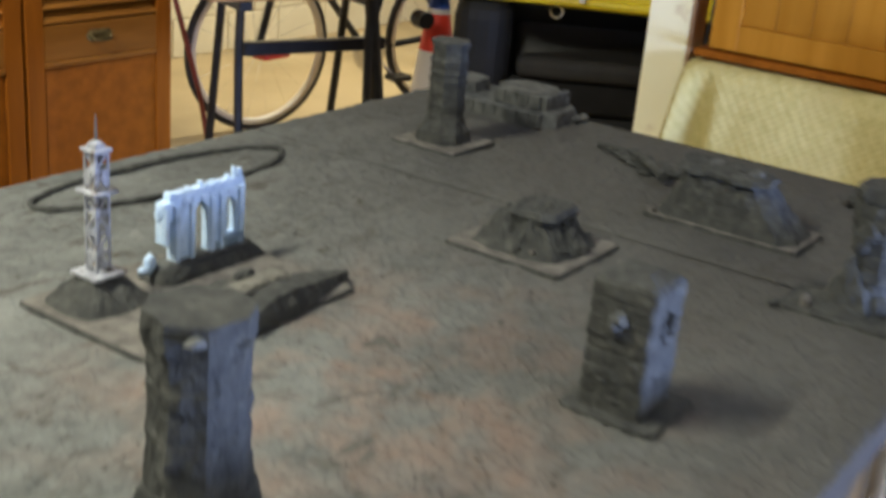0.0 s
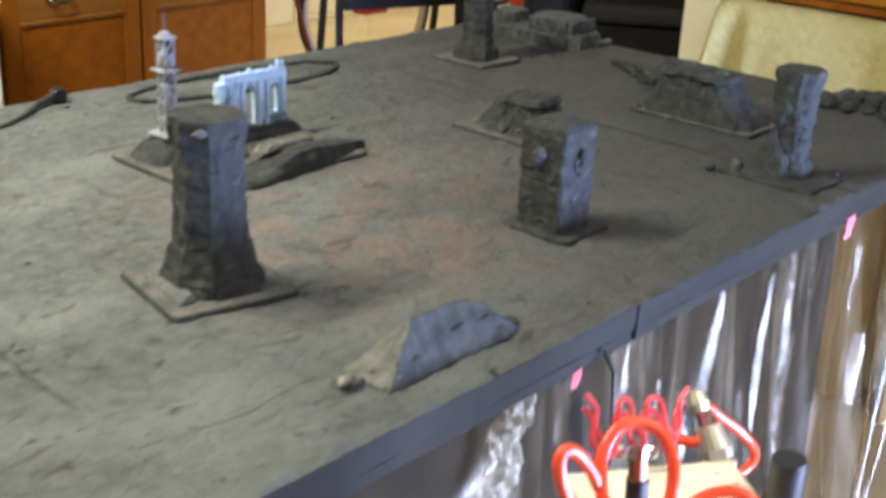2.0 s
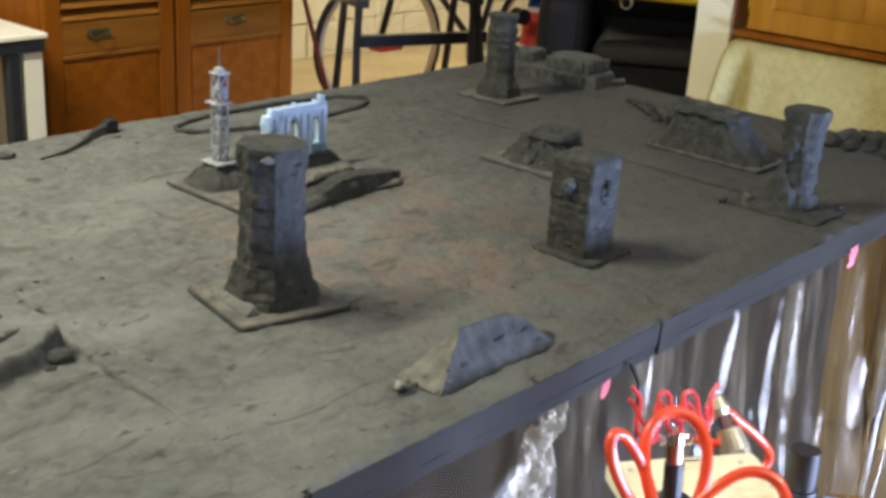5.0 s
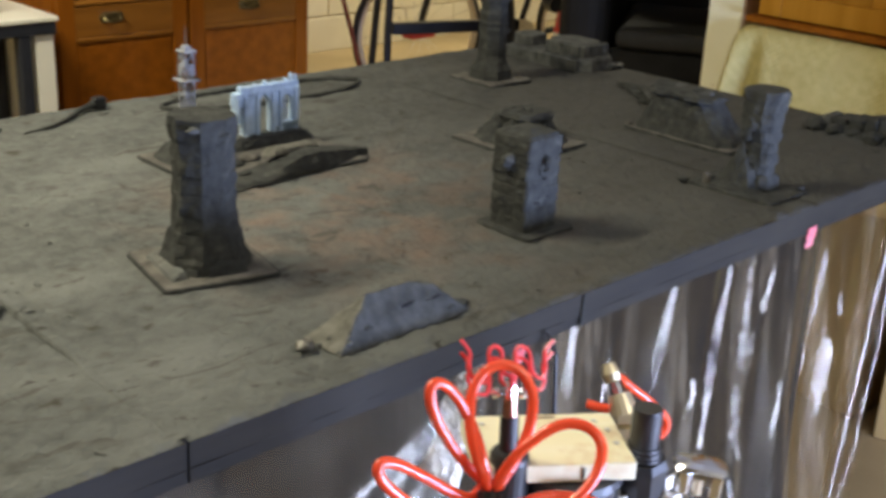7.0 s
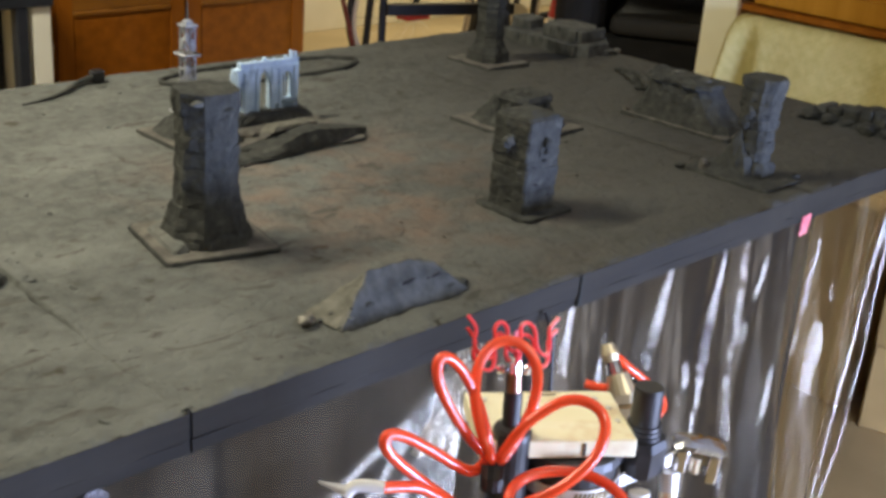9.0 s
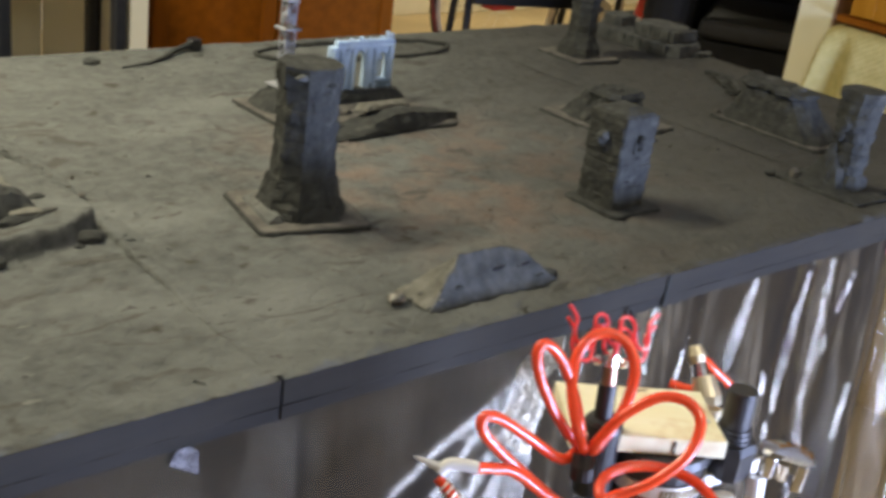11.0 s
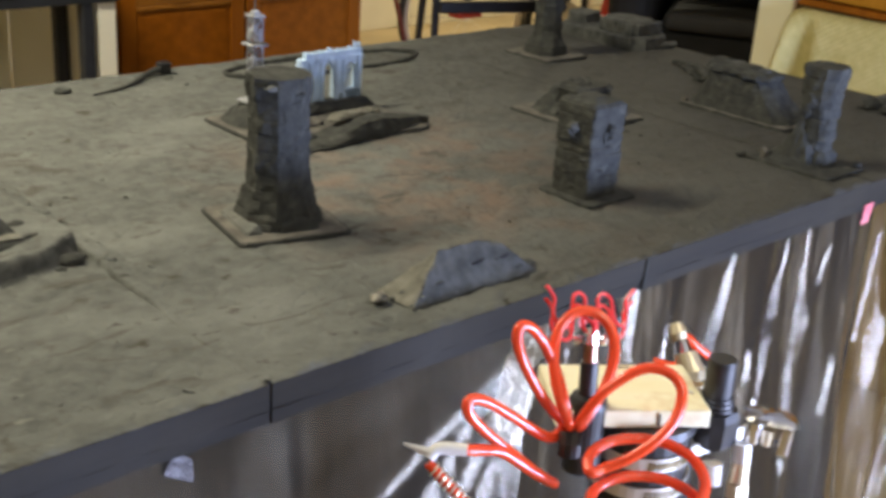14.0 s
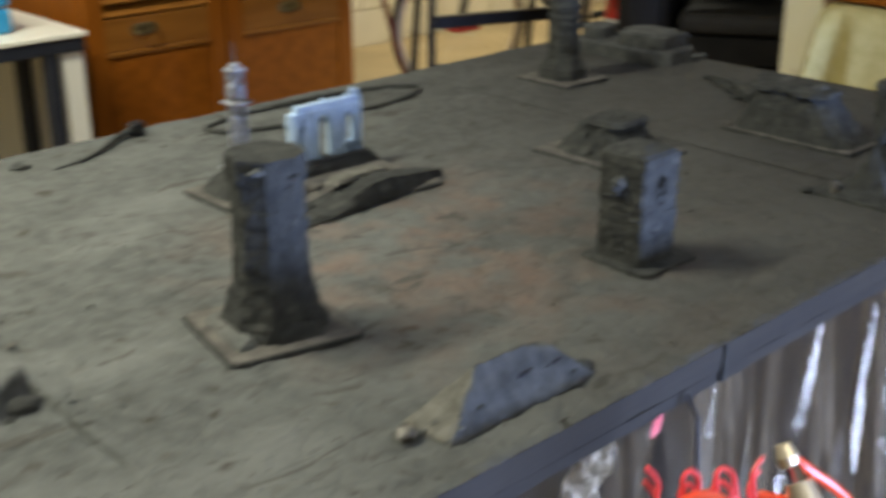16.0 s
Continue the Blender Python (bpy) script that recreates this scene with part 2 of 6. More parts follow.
POST_SIDE = mat("weathered_brown_paint", (0.30, 0.17, 0.09), (0.42, 0.27, 0.16), rough=0.6, scale=14)
CARD = mat("brown_cardboard", (0.42, 0.275, 0.10), (0.50, 0.335, 0.13), rough=0.8, scale=7, bump=0.0003, bscale=80)
PAPER = mat("yellowed_paper", (0.70, 0.50, 0.16), (0.78, 0.58, 0.22), rough=0.7, scale=5)
LABEL = mat("white_paper_label", (0.66, 0.62, 0.53), (0.74, 0.70, 0.62), rough=0.6, scale=20)
PINK = mat("pink_tape", (0.78, 0.16, 0.20), (0.84, 0.24, 0.26), rough=0.5, scale=30)
CLEAR_TAPE = mat("shiny_pale_tape", (0.07, 0.07, 0.08), (0.20, 0.20, 0.22), rough=0.2, scale=60, bump=0.002, bscale=90)
WRAPPER = mat("crumpled_whitish_film", (0.62, 0.60, 0.52), (0.74, 0.72, 0.64), rough=0.25, scale=40, spec=0.8)
UNDER = mat("dark_storage_box", (0.05, 0.045, 0.04), (0.09, 0.08, 0.07), rough=0.5, scale=6, c3=(0.16, 0.13, 0.10), c3scale=3)


def blanket_material():
    m = mat("knitted_cream_blanket", (0.51, 0.445, 0.18), (0.60, 0.525, 0.235), rough=0.95, scale=40, c3=(0.50, 0.42, 0.18), c3scale=5, spec=0.1)
    nt = m.node_tree
    L, N = nt.links.new, nt.nodes.new
    tc, w1, w2, add, bp = N("ShaderNodeTexCoord"), N("ShaderNodeTexWave"), N("ShaderNodeTexWave"), N("ShaderNodeMath"), N("ShaderNodeBump")
    mp = N("ShaderNodeMapping")
    mp.inputs["Rotation"].default_value = (radians(34), 0, 0)
    L(tc.outputs["Object"], mp.inputs[0])
    w1.bands_direction, w2.bands_direction = "Y", "Z"
    w1.inputs["Scale"].default_value, w2.inputs["Scale"].default_value = 15, 24
    w1.inputs["Distortion"].default_value, w2.inputs["Distortion"].default_value = 2.0, 2.5
    L(mp.outputs[0], w1.inputs[0])
    L(mp.outputs[0], w2.inputs[0])
    L(w1.outputs["Fac"], add.inputs[0])
    L(w2.outputs["Fac"], add.inputs[1])
    bp.inputs["Strength"].default_value, bp.inputs["Distance"].default_value = 0.4, 0.0020
    L(add.outputs[0], bp.inputs["Height"])
    L(bp.outputs[0], nt.nodes["Principled BSDF"].inputs["Normal"])
    return m


BLANKET = blanket_material()


def film_material():
    """Clear, crumpled polythene sheet."""
    m = bpy.data.materials.new("clear_polythene")
    m.use_nodes = True
    nt = m.node_tree
    L, N = nt.links.new, nt.nodes.new
    out = nt.nodes["Material Output"]
    tr, gl, mx, tc, nz, bp = N("ShaderNodeBsdfTransparent"), N("ShaderNodeBsdfGlossy"), N("ShaderNodeMixShader"), N("ShaderNodeTexCoord"), N("ShaderNodeTexNoise"), N("ShaderNodeBump")
    tr.inputs[0].default_value = (0.90, 0.86, 0.79, 1)
    gl.inputs[0].default_value = (0.95, 0.84, 0.65, 1)
    def mapped(scale, turn):
        mp = N("ShaderNodeMapping")
        mp.inputs["Scale"].default_value, mp.inputs["Rotation"].default_value = scale, (0, turn, 0)
        L(tc.outputs["Object"], mp.inputs[0])
        return mp.outputs[0]

    def ramp(value, a, c, lo, hi):
        mr = N("ShaderNodeMapRange")
        mr.interpolation_type = "SMOOTHSTEP"
        for key, v in (("From Min", a), ("From Max", c), ("To Min", lo), ("To Max", hi)):
            mr.inputs[key].default_value = v
        L(value, mr.inputs[0])
        return mr.outputs[0]

    def times(a, c):
        k = N("ShaderNodeMath")
        k.operation = "MULTIPLY"
        L(a, k.inputs[0])
        L(c, k.inputs[1])
        return k.outputs[0]

    # crumpling gathers in narrow upright streaks and fades out towards the smooth end of the sheet
    L(mapped((1.0, 1.0, 0.20), 0.14), nz.inputs["Vector"])
    nz.inputs["Scale"].default_value, nz.inputs["Detail"].default_value, nz.inputs["Distortion"].default_value = 50, 5, 0.6
    bp.inputs["Strength"].default_value = 1.0
    streak = N("ShaderNodeTexNoise")
    L(mapped((1.0, 0.2, 0.075), 0.15), streak.inputs["Vector"])
    streak.inputs["Scale"].default_value, streak.inputs["Detail"].default_value = 17, 2
    sx = N("ShaderNodeSeparateXYZ")
    L(tc.outputs["Object"], sx.inputs[0])
    crumple = times(ramp(streak.outputs[0], 0.50, 0.64, 0.08, 1.0), ramp(sx.outputs["X"], 0.30, 0.60, 0.10, 1.0))
    reach = N("ShaderNodeMath")
    reach.operation = "MULTIPLY"
    reach.inputs[1].default_value = 0.0034
    L(crumple, reach.inputs[0])
    L(reach.outputs[0], bp.inputs["Distance"])
    L(nz.outputs[0], bp.inputs["Height"])
    L(bp.outputs[0], gl.inputs["Normal"])
    df, m2 = N("ShaderNodeBsdfDiffuse"), N("ShaderNodeMixShader")
    df.inputs[0].default_value = (0.62, 0.51, 0.33, 1)
    fr, gain = N("ShaderNodeFresnel"), N("ShaderNodeMath")
    fr.inputs["IOR"].default_value = 1.48
    gain.operation, gain.use_clamp = "MULTIPLY", True
    gain.inputs[1].default_value = 0.72
    L(bp.outputs[0], fr.inputs["Normal"])
    L(fr.outputs[0], gain.inputs[0])
    L(gain.outputs[0], mx.inputs[0])
    L(ramp(sx.outputs["X"], 0.22, 0.52, 0.20, 0.07), gl.inputs["Roughness"])
    # creased film turns cloudy along the same streaks
    cloud = times(ramp(streak.outputs[0], 0.46, 0.66, 0.0, 1.0), ramp(nz.outputs[0], 0.40, 0.62, 0.25, 1.0))
    veil = N("ShaderNodeMath")
    veil.operation = "MULTIPLY_ADD"
    veil.inputs[1].default_value, veil.inputs[2].default_value = 0.15, 0.009
    # thicker veil towards the left end paints in the film's soft sheen
    L(ramp(sx.outputs["X"], -0.15, 0.40, 0.024, 0.004), veil.inputs[2])
    L(times(cloud, ramp(sx.outputs["X"], 0.35, 0.55, 0.12, 1.0)), veil.inputs[0])
    L(veil.outputs[0], m2.inputs[0])
    L(tr.outputs[0], mx.inputs[1])
    L(gl.outputs[0], mx.inputs[2])
    L(mx.outputs[0], m2.inputs[1])
    L(df.outputs[0], m2.inputs[2])
    L(m2.outputs[0], out.inputs[0])
    return m


FILM = film_material()

# ---- mesh helpers ----


def empty_thing(name, m, label, category, group="", kind=""):
    ob = new(name)
    ob.empty_display_size = 0.05
    ob.matrix_world = m
    return tagged(ob, label, category, group, kind)


def part(name, bm, material, parent=None, label="", smooth=False):
    me = bpy.data.meshes.new(name)
    bmesh.ops.recalc_face_normals(bm, faces=bm.faces)
    bm.to_mesh(me)
    bm.free()
    me.materials.append(material)
    if smooth:
        for p in me.polygons:
            p.use_smooth = True
    ob = new(name, me)
    if parent:
        ob.parent = parent
    if label:
        ob["label"] = label
    return ob


def box(x0, x1, y0, y1, z0, z1, bevel=0.0, segs=1, bm=None):
    own = bm is None
    b = bmesh.new()
    bmesh.ops.create_cube(b, size=1, matrix=Matrix.Translation(((x0 + x1) / 2, (y0 + y1) / 2, (z0 + z1) / 2)) @ Matrix.Diagonal((x1 - x0, y1 - y0, z1 - z0, 1)))
    if bevel:
        bmesh.ops.bevel(b, geom=b.edges[:], offset=bevel, segments=segs, affect="EDGES", profile=0.5)
    if own:
        return b
    me = bpy.data.meshes.new("tmp")
    b.to_mesh(me)
    b.free()
    bm.from_mesh(me)
    bpy.data.meshes.remove(me)
    return bm


def tube(a, b, r, r2=None, n=16, bm=None):
    bm = bm or bmesh.new()
    a, b = Vector(a), Vector(b)
    d = b - a
    m = Matrix.Translation((a + b) / 2) @ d.to_track_quat("Z", "Y").to_matrix().to_4x4()
    bmesh.ops.create_cone(bm, cap_ends=True, segments=n, radius1=r, radius2=r if r2 is None else r2, depth=d.length, matrix=m)
    return bm


def sweep(points, r, n=10, closed=False, bm=None):
    """A round rod along points, with parallel-carried rings."""
    bm = bm or bmesh.new()
    pts = [Vector(p) for p in points]
    k = len(pts)
    rings, up = [], None
    for i, p in enumerate(pts):
        if closed:
            t = pts[(i + 1) % k] - pts[i - 1]
        else:
            t = pts[min(i + 1, k - 1)] - pts[max(i - 1, 0)]
        t.normalize()
        if up is None:
            up = t.orthogonal().normalized()
        up = (up - t * up.dot(t)).normalized()
        side = t.cross(up)
        rr = r[i] if isinstance(r, (list, tuple)) else r
        rings.append([bm.verts.new(p + rr * (math.cos(2 * math.pi * j / n) * up + math.sin(2 * math.pi * j / n) * side)) for j in range(n)])
    for i in range(k if closed else k - 1):
        a, b = rings[i], rings[(i + 1) % k]
        for j in range(n):
            bm.faces.new((a[j], a[(j + 1) % n], b[(j + 1) % n], b[j]))
    if not closed:
        bm.faces.new(rings[0][::-1])
        bm.faces.new(rings[-1])
    return bm


def smooth_path(pts, step=6):
    """Catmull-Rom through points."""
    pts = [Vector(p) for p in pts]
    out = []
    for i in range(len(pts) - 1):
        p0, p1, p2, p3 = pts[max(i - 1, 0)], pts[i], pts[i + 1], pts[min(i + 2, len(pts) - 1)]
        for s in range(step):
            t = s / step
            out.append(0.5 * ((2 * p1) + (p2 - p0) * t + (2 * p0 - 5 * p1 + 4 * p2 - p3) * t * t + (3 * p1 - p0 - 3 * p2 + p3) * t ** 3))
    out.append(pts[-1])
    return out


def ring(hx, hy, ch, z, cx=0.0, cy=0.0, sub=4):
    """An oblong with chamfered corners as a ring of points."""
    c = [(hx - ch, -hy), (hx, -hy + ch), (hx, hy - ch), (hx - ch, hy), (-hx + ch, hy), (-hx, hy - ch), (-hx, -hy + ch), (-hx + ch, -hy)]
    out = []
    for i in range(8):
        a, b = c[i], c[(i + 1) % 8]
        k = sub if i % 2 else max(1, sub // 2)
        for s in range(k):
            t = s / k
            out.append((cx + a[0] + (b[0] - a[0]) * t, cy + a[1] + (b[1] - a[1]) * t, z))
    return out


def loft(rings, bm=None):
    bm = bm or bmesh.new()
    vs = [[bm.verts.new(p) for p in r] for r in rings]
    n = len(vs[0])
    for a, b in zip(vs, vs[1:]):
        for j in range(n):
            bm.faces.new((a[j], a[(j + 1) % n], b[(j + 1) % n], b[j]))
    bm.faces.new(vs[0][::-1])
    bm.faces.new(vs[-1])
    return bm


def rough(bm, amp, freq, seed=0.0, keep_below=None):
    bm.normal_update()
    off = Vector((seed * 3.1, seed * 7.7, seed * 1.3))
    for v in bm.verts:
        if keep_below is not None and v.co.z < keep_below:
            continue
        k = noise.noise(v.co * freq + off) + 0.5 * noise.noise(v.co * freq * 2.3 + off)
        v.co += v.normal * amp * k
    return bm


def heap(hx, hy, h, power, n, seed, amp, freq, plate=0.0, flat=1.0):
    """A craggy mound on an oblong foot."""
    bm = bmesh.new()
    vs = {}
    off = Vector((seed, seed * 2.3, 0))
    for i in range(n + 1):
        for j in range(n + 1):
            u, v = i / n * 2 - 1, j / n * 2 - 1
            d = max(abs(u), abs(v)) * 0.55 + math.hypot(u, v) * 0.45
            base = max(0.0, 1 - min(1, d) ** power)
            p = Vector((u * hx, v * hy, 0))
            k = noise.noise(p * freq + off) * 0.6 + noise.noise(p * freq * 2.7 + off) * 0.4
            z = plate + h * min(base, flat) * (1 + amp * k) + 0.25 * h * amp * max(0, k) * (base > 0.02)
            vs[i, j] = bm.verts.new((p.x, p.y, max(plate * 0.5, z) if 0 < i < n and 0 < j < n else 0.0))
    for i in range(n):
        for j in range(n):
            bm.faces.new((vs[i, j], vs[i + 1, j], vs[i + 1, j + 1], vs[i, j + 1]))
    bm.faces.new([vs[i, 0] for i in range(n, -1, -1)] + [vs[0, j] for j in range(1, n + 1)] + [vs[i, n] for i in range(1, n + 1)] + [vs[n, j] for j in range(n - 1, 0, -1)])
    return bm


def rock(r, seed, sx=1.0, sy=1.0, sz=0.7, sub=2, at=(0, 0, 0), bm=None):
    b = bmesh.new()
    bmesh.ops.create_icosphere(b, subdivisions=sub, radius=1)
    off = Vector((seed * 5.3, seed * 1.7, seed * 2.9))
    for v in b.verts:
        k = 1 + 0.35 * noise.noise(v.co * 1.6 + off) + 0.15 * noise.noise(v.co * 4 + off)
        v.co = Vector((v.co.x * sx, v.co.y * sy, v.co.z * sz)) * r * k + Vector(at)
    if bm is None:
        return b
    me = bpy.data.meshes.new("tmp")
    b.to_mesh(me)
    b.free()
    bm.from_mesh(me)
    bpy.data.meshes.remove(me)
    return bm


# ---- the room ----
X0, X1, Y0, Y1, HC = -4.2, 6.6, -2.6, 4.4, 2.45
tagged(part("floor", box(X0 - 0.2, X1 + 0.2, Y0 - 0.2, Y1 + 0.2, -0.15, 0.0), FLOOR_M), "tan painted concrete garage floor, worn and stained", "floor", kind="structure")
tagged(part("ceiling", box(X0 - 0.2, X1 + 0.2, Y0 - 0.2, Y1 + 0.2, HC, HC + 0.12), CEIL_M), "grey boarded garage ceiling", "ceiling", kind="structure")


def block_wall():
    """The back wall: cream painted blocks with recessed joints."""
    w = tagged(part("wall_back", box(X0 - 0.2, X1 + 0.2, Y1 + 0.006, Y1 + 0.2, 0, HC), JOINT_M), "cream painted concrete block wall with raked joints", "wall", kind="structure")
    long, high, gap = 0.392, 0.192, 0.008
    me = {}
    for row in range(13):
        z0, z1 = row * 0.2, min(HC, row * 0.2 + high)
        if z1 - z0 < 0.03:
            continue
        x = 1.55 - (0.2 if row % 2 else 0)
        while x < X1:
            key = round(z1 - z0, 3)
            if key not in me:
                b = box(0, long, 0, 0.02, 0, z1 - z0, bevel=0.004)
                m = bpy.data.meshes.new("block")
                b.to_mesh(m)
                b.free()
                m.materials.append(WALL_M)
                me[key] = m
            ob = new("block", me[key])
            ob.parent = w
            ob.location = (x, Y1 - 0.006, z0)
            x += long + gap
    tagged(part("wall_back_plaster", box(X0 - 0.2, 1.35, Y1, Y1 + 0.006, 0, HC), WALL_M), "cream painted wall behind the cabinet", "wall", kind="structure")


tagged(part("wall_left", box(X0 - 0.2, X0, Y0, Y1, 0, HC), BARE_WALL), "pale grey block garage side wall", "wall", kind="structure")
tagged(part("wall_right", box(X1, X1 + 0.2, Y0, Y1, 0, HC), BARE_WALL), "pale grey block garage side wall", "wall", kind="structure")
bm = box(X0 - 0.2, 0.4, Y0 - 0.2, Y0, 0, HC)
box(2.4, X1 + 0.2, Y0 - 0.2, Y0, 0, HC, bm=bm)
box(0.4, 2.4, Y0 - 0.2, Y0, 0.66, HC, bm=bm)
tagged(part("wall_front", bm, BARE_WALL), "bare block wall with a half-raised door letting in daylight", "wall", kind="structure")


def ceiling_lamp(x, y):
    t = empty_thing("ceiling_lamp", pose(x, y, HC), "unseen white fluorescent batten lamp assumed on the ceiling", "lamp", "ceiling lamps")
    part("housing", box(-0.62, 0.62, -0.05, 0.05, -0.06, 0, bevel=0.008), WHITE_PL, t)
    part("end_cap", box(-0.64, -0.62, -0.055, 0.055, -0.065, 0, bevel=0.004), WHITE_PL, t)
    part("end_cap", box(0.62, 0.64, -0.055, 0.055, -0.065, 0, bevel=0.004), WHITE_PL, t)


for x, y in ((-0.42, 1.2), (4.4, 3.2), (0.2, -1.5)):
    ceiling_lamp(x, y)

# ---- the gaming table ----
TOP = 0.80


def board(x0, x1, seed, label):
    """A sanded scenic board with a dark painted edge."""
    t = empty_thing("gaming_board", pose((x0 + x1) / 2, 0.61, TOP - 0.05), label, "game board", "boards of the gaming table")
    w, n = (x1 - x0), 0.0062
    nx, ny = int(w / n), int(1.22 / n)
    g = 0.0022
    b = bmesh.new()
    vs = []
    for i in range(nx + 1):
        row = []
        for j in range(ny + 1):
            x, y = -w / 2 + g + (w - 2 * g) * i / nx, -0.61 + 1.22 * j / ny
            p = Vector((x + seed, y, 0))
            z = 0.0024 * noise.noise(p * 9) + 0.0026 * noise.noise(p * 36) + 0.0015 * noise.noise(p * 75) + 0.0022 * max(0, noise.noise(p * 17 + Vector((3, 1, 0))) - 0.25) * 4
            z -= 0.008 * max(0, noise.noise(p * 31 + Vector((7, 7, 0))) - 0.42)
            crack = abs(noise.noise(Vector((p.x * 10, p.y * 16, 4.0))))
            z -= 0.0055 * max(0, 1 - crack * 14) * max(0, noise.noise(p * 5 + Vector((1, 9, 0))) + 0.1)
            edge = min(i, nx - i, j, ny - j)
            lip = (0.0018 + 0.0010 * noise.noise(Vector((x * 24 + seed, 7, 0))) + 0.0012 * noise.noise(Vector((x * 130 + seed, 3, 0)))) if j == 0 else 0.0
            row.append(b.verts.new((x, y - lip, 0.05 + (z if edge else -0.002 - 0.5 * lip))))
        vs.append(row)
    for i in range(nx):
        for j in range(ny):
            b.faces.new((vs[i][j], vs[i + 1][j], vs[i + 1][j + 1], vs[i][j + 1]))
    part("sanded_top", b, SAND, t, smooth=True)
    part("core", box(-w / 2 + g, w / 2 - g, -0.598, 0.598, 0.004, 0.044), FASCIA, t)
    part("back_edge", box(-w / 2 + g, w / 2 - g, 0.60, 0.61, 0, 0.046, bevel=0.002), FASCIA, t)
    return t


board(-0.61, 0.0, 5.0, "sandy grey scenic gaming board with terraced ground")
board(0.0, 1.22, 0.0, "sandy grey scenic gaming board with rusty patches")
board(1.22, 1.79, 9.0, "sandy grey scenic gaming board at the table end, lamp falloff painted in")


def joint_lip(x0, width, y0, y1, h, seed, label):
    """Sanded ground that swells up to a board's cut edge and ends there in a small step."""
    verts, faces, ny, nx = [], [], 190, 16
    for j in range(ny + 1):
        y = y0 + (y1 - y0) * j / ny
        top = 0.0004 + h * step_up(y - 0.20, 0.24) * step_up(y1 - y, 0.14) * (1 + 0.25 * noise.noise(Vector((y * 14, seed, 0))))
        edge = x0 - 0.009 * (1 - step_up(y - 0.17, 0.07)) + 0.0016 * noise.noise(Vector((y * 40, seed, 3))) + 0.0012 * noise.noise(Vector((y * 150, seed, 8)))
        row = [(edge - 0.002, y, TOP - 0.005)]
        for i in range(nx + 1):
            q = i / nx
            x = edge + width * (1 + 0.35 * noise.noise(Vector((y * 9, seed, 5)))) * q
            z = top * (1 - step_up(q, 1.0)) + 0.0011 * noise.noise(Vector((x * 70, y * 70, seed))) * (1 - q) - 0.0045 * q
            row.append((x, y, TOP + z))
        verts += row
    w = nx + 2
    faces = [(j * w + i, j * w + i + 1, (j + 1) * w + i + 1, (j + 1) * w + i) for j in range(ny) for i in range(w - 1)]
    me = bpy.data.meshes.new("joint_lip")
    me.from_pydata(verts, [], faces)
    me.materials.append(SAND)
    for q in me.polygons:
        q.use_smooth = True
    tagged(new("joint_lip", me), label, "sanded lip", kind="structure")


def step_up(v, w):
    q = max(0.0, min(1.0, v / w))
    return q * q * (3 - 2 * q)


joint_lip(0.0012, 0.055, 0.004, 0.98, 0.010, 4.0, "sanded ground swelling up to the joint between two gaming boards")


def fascia(x0, x1, label):
    """An edging strip of two stacked laths."""
    t = empty_thing("edge_strip", pose((x0 + x1) / 2, 0, TOP), label, "edging strip", "edging strips")
    h = (x1 - x0) / 2 - 0.0018
    for name, z0, z1, y0, amp in (("upper_lath", -0.0340, -0.003, -0.0020, 0.0014), ("lower_lath", -0.0495, -0.0341, -0.0018, 0.0014)):
        b = box(-h, h, y0, 0.012, z0, z1, bevel=0.0003)
        bmesh.ops.subdivide_edges(b, edges=[e for e in b.edges if e.calc_length() > 0.2], cuts=40)
        part(name, rough(b, amp, 17, x0 + z0 * 40), FASCIA, t)
    if x0 > 0.3:
        part("splinter", rough(sweep([(-h + 0.001, -0.001, -0.006), (-h - 0.002, -0.004, -0.024), (-h - 0.005, -0.004, -0.046)], [0.0034, 0.0022, 0.0040], 6), 0.0008, 60), STONE, t)
    if x0 > -0.3:
        part("dark_seam", box(-h - 0.0034, -h - 0.0002, 0.001, 0.010, -0.052, -0.001), GAP_SHADE, t)


for a, c in ((-0.61, 0.0), (0.0, 0.61), (0.61, 1.79)):
    fascia(a, c, "dark grey painted wooden edging strip of the gaming table")
tagged(part("edge_strip", box(1.79, 1.802, -0.002, 1.222, TOP - 0.049, TOP - 0.002, bevel=0.003), FASCIA), "dark painted wooden edging strip at the table end", "edging strip", "edging strips")


def trestle():
    t = empty_thing("trestle_table", pose(0, 0, 0), "plain dark wooden trestle table carrying the gaming boards", "table")
    part("tabletop", box(-0.60, 1.78, 0.10, 1.2, TOP - 0.075, TOP - 0.05), UNDER, t)
    for x in (-0.5, 0.45, 1.33):
        for y in (0.14, 1.1):
            part("leg", box(x - 0.03, x + 0.03, y - 0.03, y + 0.03, 0, TOP - 0.075, bevel=0.003), UNDER, t)
        part("cross_rail", box(x - 0.02, x + 0.02, 0.17, 1.07, 0.2, 0.26, bevel=0.003), UNDER, t)


trestle()


def storage(x, y, w, d, h, label, m):
    t = empty_thing("storage_box", pose(x, y, 0), label, "box", "boxes under the table")
    part("body", box(-w / 2, w / 2, -d / 2, d / 2, 0, h - 0.04, bevel=0.01), m, t)
    part("lid", box(-w / 2 - 0.01, w / 2 + 0.01, -d / 2 - 0.01, d / 2 + 0.01, h - 0.04, h, bevel=0.008), BLACK_PLASTIC, t)


storage(0.95, 0.45, 0.50, 0.4, 0.58, "dark storage box under the draped table", UNDER)
storage(0.1, 0.5, 0.6, 0.45, 0.45, "dark storage box under the draped table", UNDER)
storage(-0.35, 0.5, 0.3, 0.4, 0.5, "dark storage box under the draped table", UNDER)


